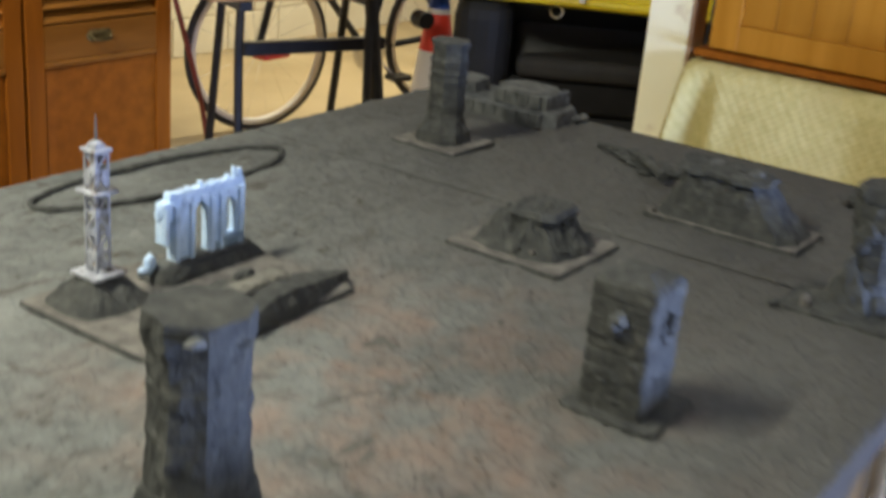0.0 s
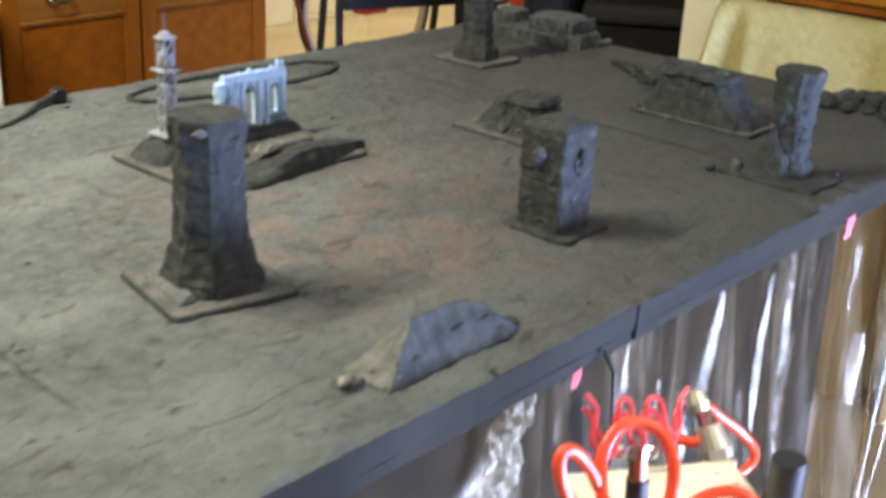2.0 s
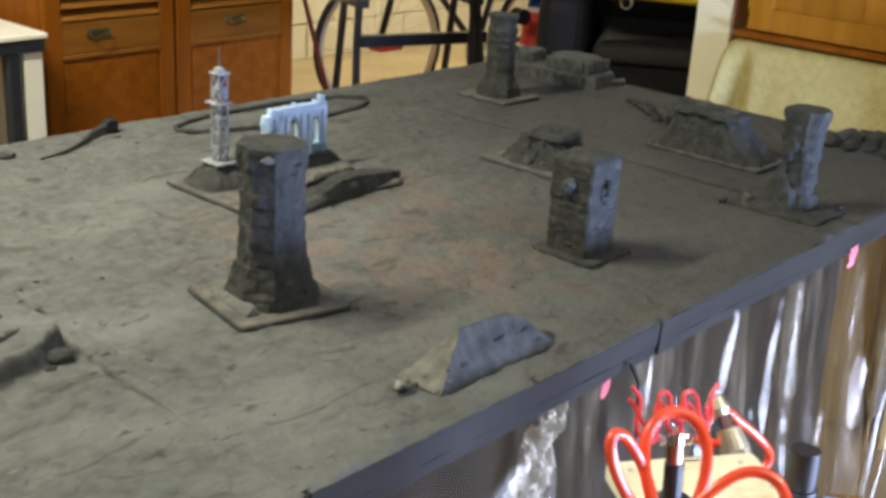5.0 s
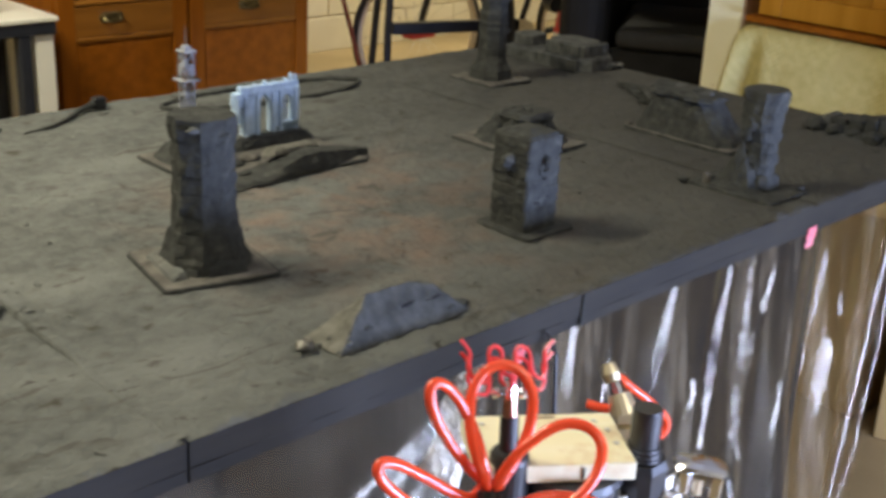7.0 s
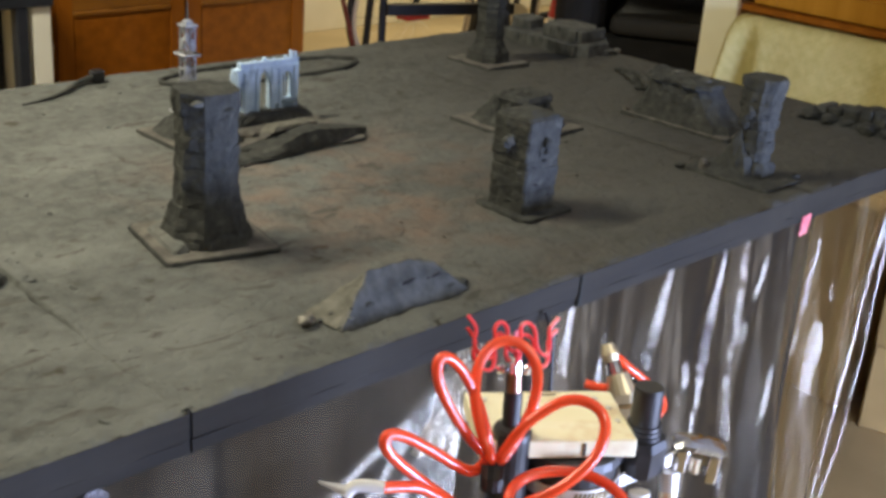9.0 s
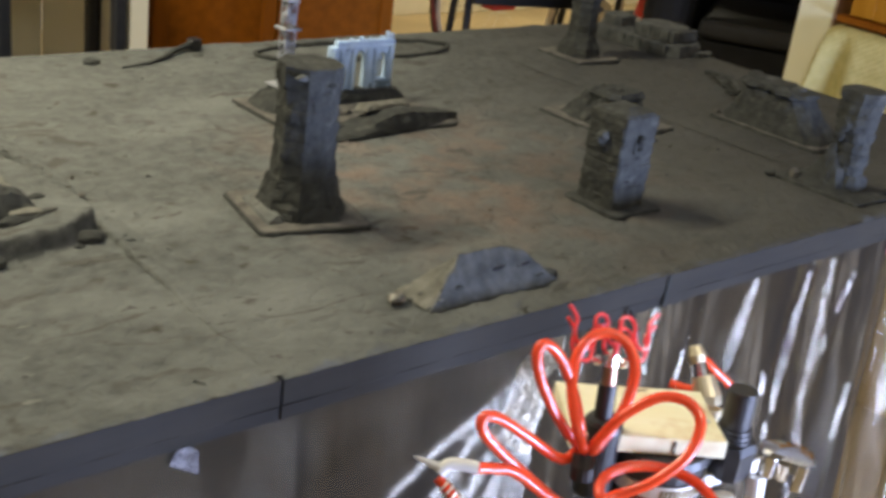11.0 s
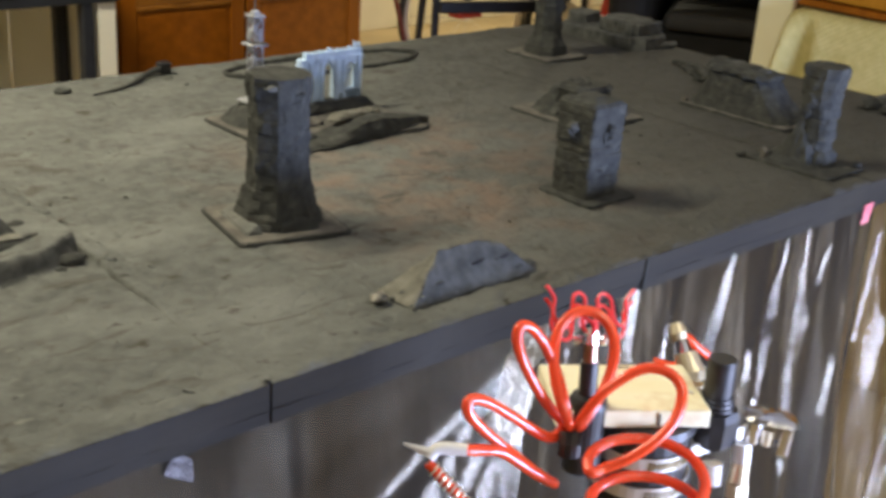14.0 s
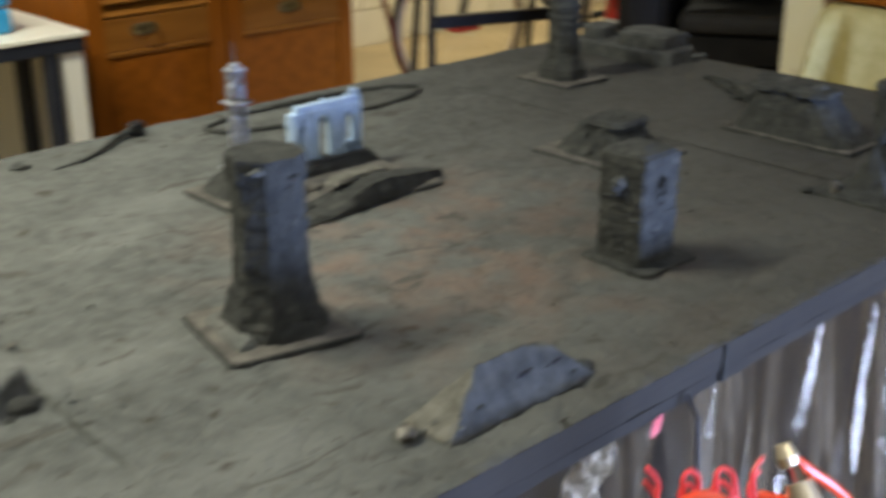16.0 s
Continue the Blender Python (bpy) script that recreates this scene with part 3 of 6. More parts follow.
def plastic_sheet():
    """Clear polythene hung in pleats from the table edge to the floor, over a backing added as under-table shade."""
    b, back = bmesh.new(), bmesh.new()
    # near-black backing sheet, added for the darkness under the table
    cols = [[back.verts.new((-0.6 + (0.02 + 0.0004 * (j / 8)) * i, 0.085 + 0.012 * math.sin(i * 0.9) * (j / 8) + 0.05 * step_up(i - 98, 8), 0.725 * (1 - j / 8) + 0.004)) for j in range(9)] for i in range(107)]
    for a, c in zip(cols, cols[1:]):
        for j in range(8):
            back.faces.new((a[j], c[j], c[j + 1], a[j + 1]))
    nx, nz = 620, 60
    x0, x1, z1 = -0.60, 1.56, TOP - 0.052
    rnd = random.Random(12)
    ridges, x = [], 0.44
    while x < 1.46:
        ridges.append((x, rnd.uniform(-0.26, -0.06), rnd.uniform(0.003, 0.013), rnd.uniform(0.007, 0.016)))
        x += rnd.uniform(0.05, 0.13)
    rays = [(0.10 + 0.155 * k + rnd.uniform(-0.04, 0.04), rnd.uniform(0.040, 0.070), rnd.uniform(0.0006, 0.0018)) for k in range(9)]
    vs = []
    for i in range(nx + 1):
        col = []
        for j in range(nz + 1):
            s, t = i / nx, j / nz
            x = x0 + (x1 - x0) * s
            z = z1 * (1 - t) + 0.004
            left = step_up(0.14 - x, 0.35)
            f = (0.004 + 0.018 * t) * (1 - 0.8 * left) * math.sin(x * 23 + 2.5 * noise.noise(Vector((x * 4, t, 0))))
            for rx, tilt, amp, sig in ridges:
                d = (x - rx - tilt * t + 0.012 * noise.noise(Vector((rx * 9, t * 5, 0)))) / (sig * (0.7 + 0.9 * t))
                if -1.9 < d < 1.9:
                    f += amp * (0.35 + 0.65 * min(1, t * 4)) * (math.sqrt((1.9 - abs(d)) ** 2 + 0.02) - 0.14) / 1.76
            f += (0.0014 * (1 - left) + 0.0003) * (1 - abs(noise.noise(Vector((x * 21 + z * 4, z * 5, 5)))) * 2) * min(1, t * 8)
            f += 0.010 * t * (1 - 0.8 * left) * noise.noise(Vector((x * 7, z * 5, 1.7)))
            phi = (0.43 - x) / max(t, 0.03)
            fan = step_up(phi - 0.05, 0.25) * (1 - step_up(phi - 0.95, 0.35)) * min(1, t * 3)
            f += fan * t * (0.12 + 0.005 * math.sin(phi * 33 + 2 * noise.noise(Vector((phi * 4, 1, 0)))) + 0.0025 * math.sin(phi * 71))
            if x < 0.40:
                drop, away = z1 + 0.004 - z, 0.43 - x
                th, dist = math.atan2(drop, away), math.hypot(drop, away)
                for a, w, amp in rays:
                    if abs(th - a) < 3 * w:
                        f += amp * min(1.0, dist / 0.25) * min(1.0, drop * 14) * math.exp(-((th - a) / w) ** 2)
            swag = left * 0.006 * math.sin(min(1, t * 1.6) * math.pi * 0.5) * (1 + 0.5 * math.sin(x * 7 + z * 9))
            lean = 0.15 * step_up(t - 0.07, 0.45) * step_up(0.10 - x, 0.35)
            f += 0.016 * math.exp(-((1 - s) / 0.006) ** 2)
            x -= 0.26 * step_up(x - 1.16, 0.40) * t ** 1.6
            col.append(b.verts.new((x + 0.012 * t * math.sin(x * 15), 0.006 - 0.012 * t - 0.075 * (1 - left) * t ** 1.5 - f - swag - lean, z)))
        vs.append(col)
    for i in range(nx):
        for j in range(nz):
            b.faces.new((vs[i][j], vs[i + 1][j], vs[i + 1][j + 1], vs[i][j + 1]))
    tagged(part("shade_backing", back, SHADE_M), "added dark backing for the shade under the table behind the plastic", "cloth")
    ob = part("plastic_sheet", b, FILM, smooth=True)
    if sum(q.normal.y for q in ob.data.polygons) > 0:
        ob.data.flip_normals()
    return tagged(ob, "clear crumpled polythene sheet hung in pleats from the table edge", "plastic sheet")


plastic_sheet()
for x, z, k in ((1.208, 0.744, 1.0), (0.489, 0.742, 0.6)):
    b = bmesh.new()
    bmesh.ops.create_grid(b, x_segments=12, y_segments=16, size=0.5, matrix=Matrix.Rotation(radians(90), 4, "X"))
    for v in b.verts:
        u, w = v.co.x, v.co.z
        v.co = Vector((u * (0.026 + 0.006 * w) * k, -0.005 * abs(noise.noise(Vector((u * 3 + x, w * 4, 2)))), w * 0.034 * k + 0.006 * u))
    bmesh.ops.solidify(b, geom=list(b.faces), thickness=0.0005)
    tagged(part("tape_piece", b, PINK), "small crumpled pink piece of tape holding the plastic sheet", "tape", "tape pieces").matrix_world = pose(x, -0.0035, z, 0, 8, 0)
b = bmesh.new()
bmesh.ops.create_grid(b, x_segments=14, y_segments=18, size=0.5, matrix=Matrix.Rotation(radians(90), 4, "X"))
for v in b.verts:
    v.co = Vector((v.co.x * 0.030 * (1 - 0.5 * v.co.z), -0.003 * abs(noise.noise(v.co * 6)), v.co.z * 0.026 - 0.012 * v.co.x))
tagged(part("tape_piece", b, CLEAR_TAPE), "crumpled shiny clear piece of tape on the plastic sheet", "tape", "tape pieces").matrix_world = pose(-0.104, 0.0005, 0.736, 0, 14, 0)
b = bmesh.new()
bmesh.ops.create_grid(b, x_segments=20, y_segments=70, size=0.5, matrix=Matrix.Rotation(radians(90), 4, "X"))
for v in b.verts:
    u, w = v.co.x, v.co.z
    v.co = Vector(((0.030 + 0.03 * (0.5 - w)) * u + 0.010 * noise.noise(Vector((0, w * 5, 2))), 0.016 * noise.noise(Vector((u * 5, w * 9, 4))) + 0.007 * noise.noise(Vector((u * 14, w * 30, 9))), 0.19 * w))
tagged(part("crumpled_wrapper", b, WRAPPER), "crumpled whitish plastic wrapper hanging behind the plastic sheet", "wrapper").matrix_world = pose(0.435, 0.050, 0.646, 0, 12, -35)
# added strip stands in for the dark slit where two plastic sheets overlap
tagged(part("slit_strip", sweep([(0.535, -0.008, 0.765), (0.536, -0.024, 0.74), (0.54, -0.03, 0.62)], 0.0028, 6), BLACK_PLASTIC), "thin black strip drawn for the dark slit between two sheets", "strap")


# ---- scenery on the boards ----


def plate(hx, hy, h=0.005):
    return loft([ring(hx, hy, 0.006, 0), ring(hx, hy, 0.006, h * 0.7), ring(hx - 0.001, hy - 0.001, 0.006, h)])


def base(t, hx, hy, top=True):
    """A thin dark-edged base with a sanded top."""
    p = part("base_plate", plate(hx, hy, 0.0055), STONE, t, "thin dark base")
    if top:
        part("sanded_top", rough(loft([ring(hx - 0.003, hy - 0.003, 0.005, 0.0052, sub=10), ring(hx - 0.004, hy - 0.004, 0.005, 0.0068, sub=10)]), 0.0006, 90), STONE_L, p)


def layered(profile, seed, ch=0.012, jitter=0.0013, cx=0.0, cy=0.0, amp=0.0016, sub=5):
    """A pillar of stacked foam layers: (z, half width, half depth) through the profile."""
    rings, rnd = [], random.Random(seed)
    for (z0, a0, b0), (z1, a1, b1) in zip(profile, profile[1:]):
        k = max(1, round((z1 - z0) / 0.007))
        for i in range(k):
            t = i / k
            j = rnd.uniform(-jitter, jitter)
            c = min(ch, (a0 + (a1 - a0) * t) * 0.6)
            rings.append(ring(a0 + (a1 - a0) * t + j, b0 + (b1 - b0) * t + j, c, z0 + (z1 - z0) * t, cx + rnd.uniform(-jitter, jitter) * 0.5, cy, sub))
    z, a, b = profile[-1]
    rings.append(ring(a, b, min(ch, a * 0.6), z, cx, cy, sub))
    return rough(loft(rings), amp, 70, seed)


def strata(profile, count, seed, ch=0.3, amp=0.0016, groove=0.0013, shift=0.0011, sub=6):
    """A pillar of stacked, roughly cut foam slabs; profile rows are z, half width, half depth, centre x, centre y."""
    rnd = random.Random(seed)

    def row(z):
        for p, q in zip(profile, profile[1:]):
            if z <= q[0] + 1e-6:
                k = (z - p[0]) / (q[0] - p[0])
                return [u + (v - u) * k for u, v in zip(p[1:], q[1:])]
        return list(profile[-1][1:])

    za, zb = profile[0][0], profile[-1][0]
    cuts = [za] + [za + (zb - za) * (k + rnd.uniform(-0.28, 0.28)) / count for k in range(1, count)] + [zb]
    rings = []
    for k, (a, b) in enumerate(zip(cuts, cuts[1:])):
        dx, dy, grow = rnd.uniform(-shift, shift), rnd.uniform(-shift, shift), rnd.uniform(-shift, shift)
        m = max(2, round((b - a) / 0.005))
        for i in range(m + 1):
            hx, hy, cx, cy = row(a + (b - a) * i / m)
            low, high = i == 0 and k > 0, i == m and k < count - 1
            inset = groove * rnd.uniform(0.5, 1.4) if low or high else 0.0
            z = a + (b - a) * i / m + (0.0004 if low else -0.0004 if high else 0.0)
            pts = []
            for x, y, _ in ring(hx + grow - inset, hy + grow - inset, ch * min(hx, hy), z, 0, 0, sub):
                n = amp * noise.noise(Vector((x * 55 + seed, y * 55, k * 3.7 + i * 0.15))) + 0.7 * amp * noise.noise(Vector((x * 140, y * 140 + seed, z * 90)))
                d = math.hypot(x, y) or 1.0
                pts.append((cx + dx + x * (1 + n / d), cy + dy + y * (1 + n / d), z))
            rings.append(pts)
    return loft(rings)


def flared_tower():
    t = empty_thing("flared_tower", pose(0.2675, 0.3745, TOP, 0, 0, -12), "dark grey layered foam tower with flared foot on square base", "model tower", "terrain towers")
    base(t, 0.080, 0.0785)
    cx, cy = 0.004, 0.001
    prof = [(0.005, 0.0525, 0.0515), (0.013, 0.0520, 0.0510), (0.026, 0.0490, 0.0480), (0.040, 0.0445, 0.0440), (0.060, 0.0405, 0.0400), (0.085, 0.0380, 0.0378),
            (0.120, 0.0368, 0.0368), (0.160, 0.0366, 0.0366), (0.172, 0.0372, 0.0372), (0.186, 0.0392, 0.0392), (0.198, 0.0405, 0.0405), (0.209, 0.0396, 0.0396)]
    part("pillar", strata([(z, a * (1.03 + 0.06 * max(0.0, 1 - z / 0.06)), b * (1.03 + 0.06 * max(0.0, 1 - z / 0.06)), cx, cy) for z, a, b in prof], 8, 3, ch=0.56, amp=0.0026, groove=0.0004, shift=0.0004), STONE, t)
    part("foot_slab", strata([(0.004, 0.0565, 0.0545, cx, cy), (0.012, 0.0555, 0.0535, cx, cy), (0.015, 0.053, 0.051, cx, cy)], 1, 9, ch=0.44, amp=0.0020, sub=8), STONE, t)
    part("plinth_strip", rough(loft([ring(0.013, 0.052, 0.003, 0.005, -0.051, -0.002, 6), ring(0.010, 0.049, 0.003, 0.011, -0.050, -0.002, 6), ring(0.004, 0.045, 0.003, 0.016, -0.046, -0.002, 6)]), 0.001, 60), SAND, t, "sandy wedge along the foot")
    b = heap(0.032, 0.008, 0.02, 3, 8, 2.2, 0.5, 60)
    ob = part("arch_stone", b, STONE, t)
    ob.matrix_local = pose(0.012, -0.052, 0.004)
    part("head_chip", rock(0.009, 4, 1.6, 0.7, 0.5, at=(-0.018, -0.034, 0.198)), STONE_M, t)
    part("head_chip", rock(0.007, 7, 1.2, 0.8, 0.6, at=(0.020, -0.036, 0.188)), STONE, t)


flared_tower()


def far_tower():
    t = empty_thing("flared_tower", pose(1.417, 0.943, TOP), "dark grey octagonal foam tower with flared foot on square base", "model tower", "terrain towers")
    base(t, 0.07, 0.07)
    part("pillar", layered([(0.004, 0.046, 0.046), (0.02, 0.044, 0.044), (0.04, 0.036, 0.036), (0.06, 0.032, 0.032), (0.16, 0.031, 0.031), (0.187, 0.033, 0.033)], 8, ch=0.020, cx=0.0, cy=0.0), STONE, t)
    part("side_spur", rough(box(0.028, 0.055, -0.008, 0.006, 0.10, 0.112, bevel=0.003), 0.0015, 60), STONE, t)


far_tower()


def skull_tower():
    t = empty_thing("skull_tower", pose(0.7395, 0.2205, TOP), "dark grey square foam tower with carved bosses on a square base", "model tower", "terrain towers")
    base(t, 0.054, 0.0555, False)
    cx, cy = -0.004, 0.003
    prof = [(0.004, 0.0358, 0.0358), (0.05, 0.0356, 0.0356), (0.10, 0.0362, 0.0362), (0.134, 0.0370, 0.0370), (0.146, 0.0362, 0.0362)]
    part("pillar", strata([(z, a, b, cx, cy) for z, a, b in prof], 9, 5, ch=0.07, amp=0.0020, groove=0.0006, shift=0.0006, sub=12), STONE, t)
    part("cap", rough(loft([ring(0.0355, 0.0355, 0.004, 0.1455, cx, cy, 8), ring(0.032, 0.032, 0.004, 0.150, cx, cy, 8), ring(0.018, 0.016, 0.004, 0.155, cx + 0.004, cy + 0.003, 8)]), 0.0015, 60, 2), STONE, t)
    for sx, sy in ((-1, 0), (0, -1)):
        px, py = cx + sx * 0.0365, cy + sy * 0.0365
        part("niche", rock(0.013, 4 + sx, 1 if sy else 0.25, 1 if sx else 0.25, 1.25, at=(px, py, 0.103)), STONE, t)
        # left boss in lighter stone: the warm light on it put into the colour
        part("boss", rock(0.0098 if sx else 0.0075, 9 + sy, 1, 1, 1.0, sub=3, at=(px + sx * 0.004, py + sy * 0.004, 0.112)), STONE_M if sx else STONE, t, "small round boss")
        part("jaw", rock(0.0055, 7 + sx, 1, 1, 0.8, at=(px + sx * 0.003, py + sy * 0.003, 0.0985)), STONE, t)
    for k, (x, z, w) in enumerate(((-0.016, 0.134, 1.4), (0.006, 0.137, 2.2), (0.004, 0.083, 1.5), (-0.020, 0.076, 1.8), (0.012, 0.055, 1.3), (-0.012, 0.048, 2.0), (0.018, 0.028, 1.6), (-0.022, 0.022, 1.3), (0.024, 0.112, 1.0))):
        # near-black lumps on the face imitate shaded cuts
        part("crack", rock(0.0034, k, w, 0.45, 0.45, sub=1, at=(cx + x, cy - 0.0362, z)), GAP_SHADE, t, "dark lump painted as the shade of a cut")
    for k, (y, z) in enumerate(((-0.02, 0.066), (0.012, 0.040), (-0.004, 0.022), (0.02, 0.09))):
        part("chip", rock(0.005, 14 + k, 0.5, 1.8, 0.6, sub=1, at=(cx - 0.0365, cy + y, z)), STONE, t)


skull_tower()


def broken_pillar():
    t = empty_thing("broken_pillar", pose(1.194, 0.12, TOP), "dark grey broken stone pillar with a bulging head on a rubble base", "model pillar", "terrain towers")
    base(t, 0.062, 0.083, False)
    prof = [(0.028, 0.0235, 0.0230, 0.014, -0.012), (0.040, 0.0250, 0.0240, 0.014, -0.012), (0.070, 0.0250, 0.0245, 0.013, -0.011), (0.092, 0.0262, 0.0255, 0.011, -0.010), (0.106, 0.0295, 0.0285, 0.008, -0.009),
            (0.128, 0.0315, 0.0305, 0.006, -0.008), (0.146, 0.0300, 0.0300, 0.007, -0.008), (0.158, 0.0330, 0.0325, 0.008, -0.008), (0.168, 0.0345, 0.0335, 0.008, -0.008), (0.174, 0.0325, 0.0315, 0.008, -0.008)]
    part("pillar", strata(prof, 8, 13, ch=0.45, amp=0.0028, groove=0.0012, shift=0.0015), STONE, t)
    part("foot", strata([(0.004, 0.0325, 0.031, 0.013, -0.012), (0.018, 0.0315, 0.030, 0.013, -0.012), (0.026, 0.0265, 0.0255, 0.014, -0.012), (0.030, 0.021, 0.021, 0.014, -0.012)], 2, 6, ch=0.35, amp=0.0022), STONE, t)
    part("bulge", rock(0.015, 15, 0.8, 1.2, 1.0, at=(-0.019, -0.006, 0.120)), STONE, t)
    part("bulge", rock(0.011, 25, 0.8, 1.1, 1.3, at=(-0.015, 0.004, 0.098)), STONE, t)
    b = heap(0.048, 0.058, 0.020, 1.2, 22, 7.1, 0.7, 45, plate=0.002)
    ob = part("rubble_slope", b, STONE, t)
    ob.matrix_local = pose(-0.010, 0.020, 0.004)
    ob = part("rubble_heap", rough(heap(0.030, 0.040, 0.074, 1.0, 18, 3.1, 0.4, 60), 0.002, 80, 4), STONE, t)
    ob.matrix_local = pose(-0.012, 0.008, 0.004)
    part("pale_stone", rock(0.010, 3, 0.8, 0.8, 1.2, at=(-0.048, 0.050, 0.011)), STONE_L, t, "small pale stone")
    part("loose_stone", rock(0.008, 5, 1.6, at=(-0.060, 0.088, 0.004)), STONE, t)
    part("loose_stone", rock(0.007, 5, 1.4, at=(0.054, -0.070, 0.008)), STONE, t)


broken_pillar()


def dome_hill():
    t = empty_thing("rocky_hill", pose(1.08, 0.545, TOP), "low dark rocky hill with a flat slab on a thin base", "model hill", "terrain hills")
    base(t, 0.09, 0.095)
    ob = part("mound", heap(0.075, 0.08, 0.055, 2.2, 30, 2.7, 0.6, 42, flat=0.95), STONE, t)
    ob.matrix_local = pose(0.002, 0.0, 0.004)
    part("slab", rough(loft([ring(0.044, 0.036, 0.014, 0.046, 0.010, -0.006, 8), ring(0.048, 0.040, 0.014, 0.054, 0.010, -0.006, 8), ring(0.042, 0.034, 0.014, 0.062, 0.010, -0.006, 8)]), 0.004, 50), STONE, t, "flat dark capping slab")
    for k in range(16):
        a = k * 2.4
        r = 0.05 + 0.022 * ((k * 7) % 5) / 5
        part("boulder", rock(0.008 + 0.004 * (k % 3), 20 + k, 1.2, 1, 0.8, sub=1, at=(r * math.cos(a) * 0.95, r * math.sin(a), 0.012 + 0.02 * (1 - r / 0.08))), STONE if k % 3 else STONE_L, t)


dome_hill()


def ridge_hill():
    t = empty_thing("rocky_hill", pose(1.397, 0.375, TOP), "steep-sided dark rocky ridge with overhanging cap on a thin base", "model hill", "terrain hills")
    base(t, 0.062, 0.125)
    prof = [(0.004, 0.055, 0.116, 0, 0), (0.014, 0.051, 0.108, 0, 0), (0.034, 0.045, 0.092, 0, 0.006), (0.058, 0.040, 0.077, 0, 0.012), (0.080, 0.036, 0.066, 0, 0.017)]
    part("mound", rough(strata(prof, 4, 21, ch=0.42, amp=0.0026, groove=0.0004, shift=0.0006, sub=16), 0.0024, 30, 3), STONE, t)
    cap = strata([(0.076, 0.037, 0.066, 0, 0.017), (0.080, 0.044, 0.074, -0.002, 0.020), (0.087, 0.042, 0.071, -0.002, 0.022), (0.092, 0.030, 0.056, 0, 0.028)], 2, 22, ch=0.40, amp=0.008, groove=0.001, sub=14)
    part("cap_slab", rough(cap, 0.005, 42, 8), STONE, t, "dark overhanging cap of rock")
    for k in range(6):
        part("crest_stone", rock(0.013, 31 + k, 1.4, 1.2, 0.5, sub=2, at=(0.012 * math.sin(k * 3), -0.022 + k * 0.021, 0.089 + 0.002 * (k % 2))), STONE if k % 3 else STONE_M, t)
    part("pale_stone", rock(0.008, 3, at=(-0.05, 0.115, 0.009)), STONE_L, t, "small pale stone")


ridge_hill()


def fallen_branch():
    t = empty_thing("rubble_clump", pose(1.56, 0.63, TOP), "dark flat slab of rubble with a fallen spar", "rubble", "rubble clumps")
    for k, (x, y, r, w) in enumerate(((0.040, 0.020, 0.022, 1.7), (0.018, -0.010, 0.020, 1.5), (0.056, 0.060, 0.012, 1.9), (-0.020, -0.035, 0.012, 1.3), (0.010, -0.058, 0.024, 1.7))):
        part("rubble_stone", rock(r, 50 + k, 1.2, w, 0.5, sub=3, at=(x, y, r * 0.38)), STONE, t)
    part("spar", sweep(smooth_path([(-0.07, -0.09, 0.020), (-0.03, -0.05, 0.022), (0.01, -0.005, 0.019), (0.045, 0.045, 0.014), (0.066, 0.105, 0.006)]), [0.010 - 0.0002 * i for i in range(25)], 8), STONE, t)


fallen_branch()


def stepped_ruin():
    t = empty_thing("stepped_ruin", pose(1.715, 0.99, TOP), "dark grey two-tier stepped ruin of carved stone blocks", "model ruin", "terrain ruins")

    def tier(hx, hy, z0, z1, seed, cx, cy):
        b = layered([(z0, hx, hy), (z1 - 0.004, hx * 0.94, hy * 0.97), (z1, hx * 0.92, hy * 0.95)], seed, ch=0.03 if hx > 0.05 else 0.012, jitter=0.0005, cx=cx, cy=cy, amp=0.0012, sub=8)
        part("tier", b, STONE_M, t)

    tier(0.072, 0.135, 0.0, 0.030, 4, 0.0, 0.0)
    tier(0.052, 0.064, 0.028, 0.060, 6, 0.004, -0.042)
    tier(0.040, 0.032, 0.028, 0.054, 9, 0.0, 0.100)
    for k in range(9):
        part("block_face", rough(box(-0.0725, -0.055, -0.112 + k * 0.0255, -0.0875 + k * 0.0255, 0.001, 0.0285, bevel=0.002), 0.0007, 70, k), STONE_M, t)
    for k in range(4):
        part("block_face", rough(box(-0.0495, -0.035, -0.096 + k * 0.0265, -0.0705 + k * 0.0265, 0.030, 0.058, bevel=0.002), 0.0007, 70, k + 20), STONE_M, t)
    for k in range(4):
        part("block_face", rough(box(-0.042 + k * 0.0235, -0.019 + k * 0.0235, -0.1085, -0.095, 0.030, 0.058, bevel=0.002), 0.0007, 70, k + 30), STONE_M, t)
    for k in range(4):
        part("toe_stone", rock(0.011, 60 + k, at=(0.03 + 0.012 * k, -0.13 - 0.006 * (k % 2), 0.007)), STONE_M, t)


stepped_ruin()


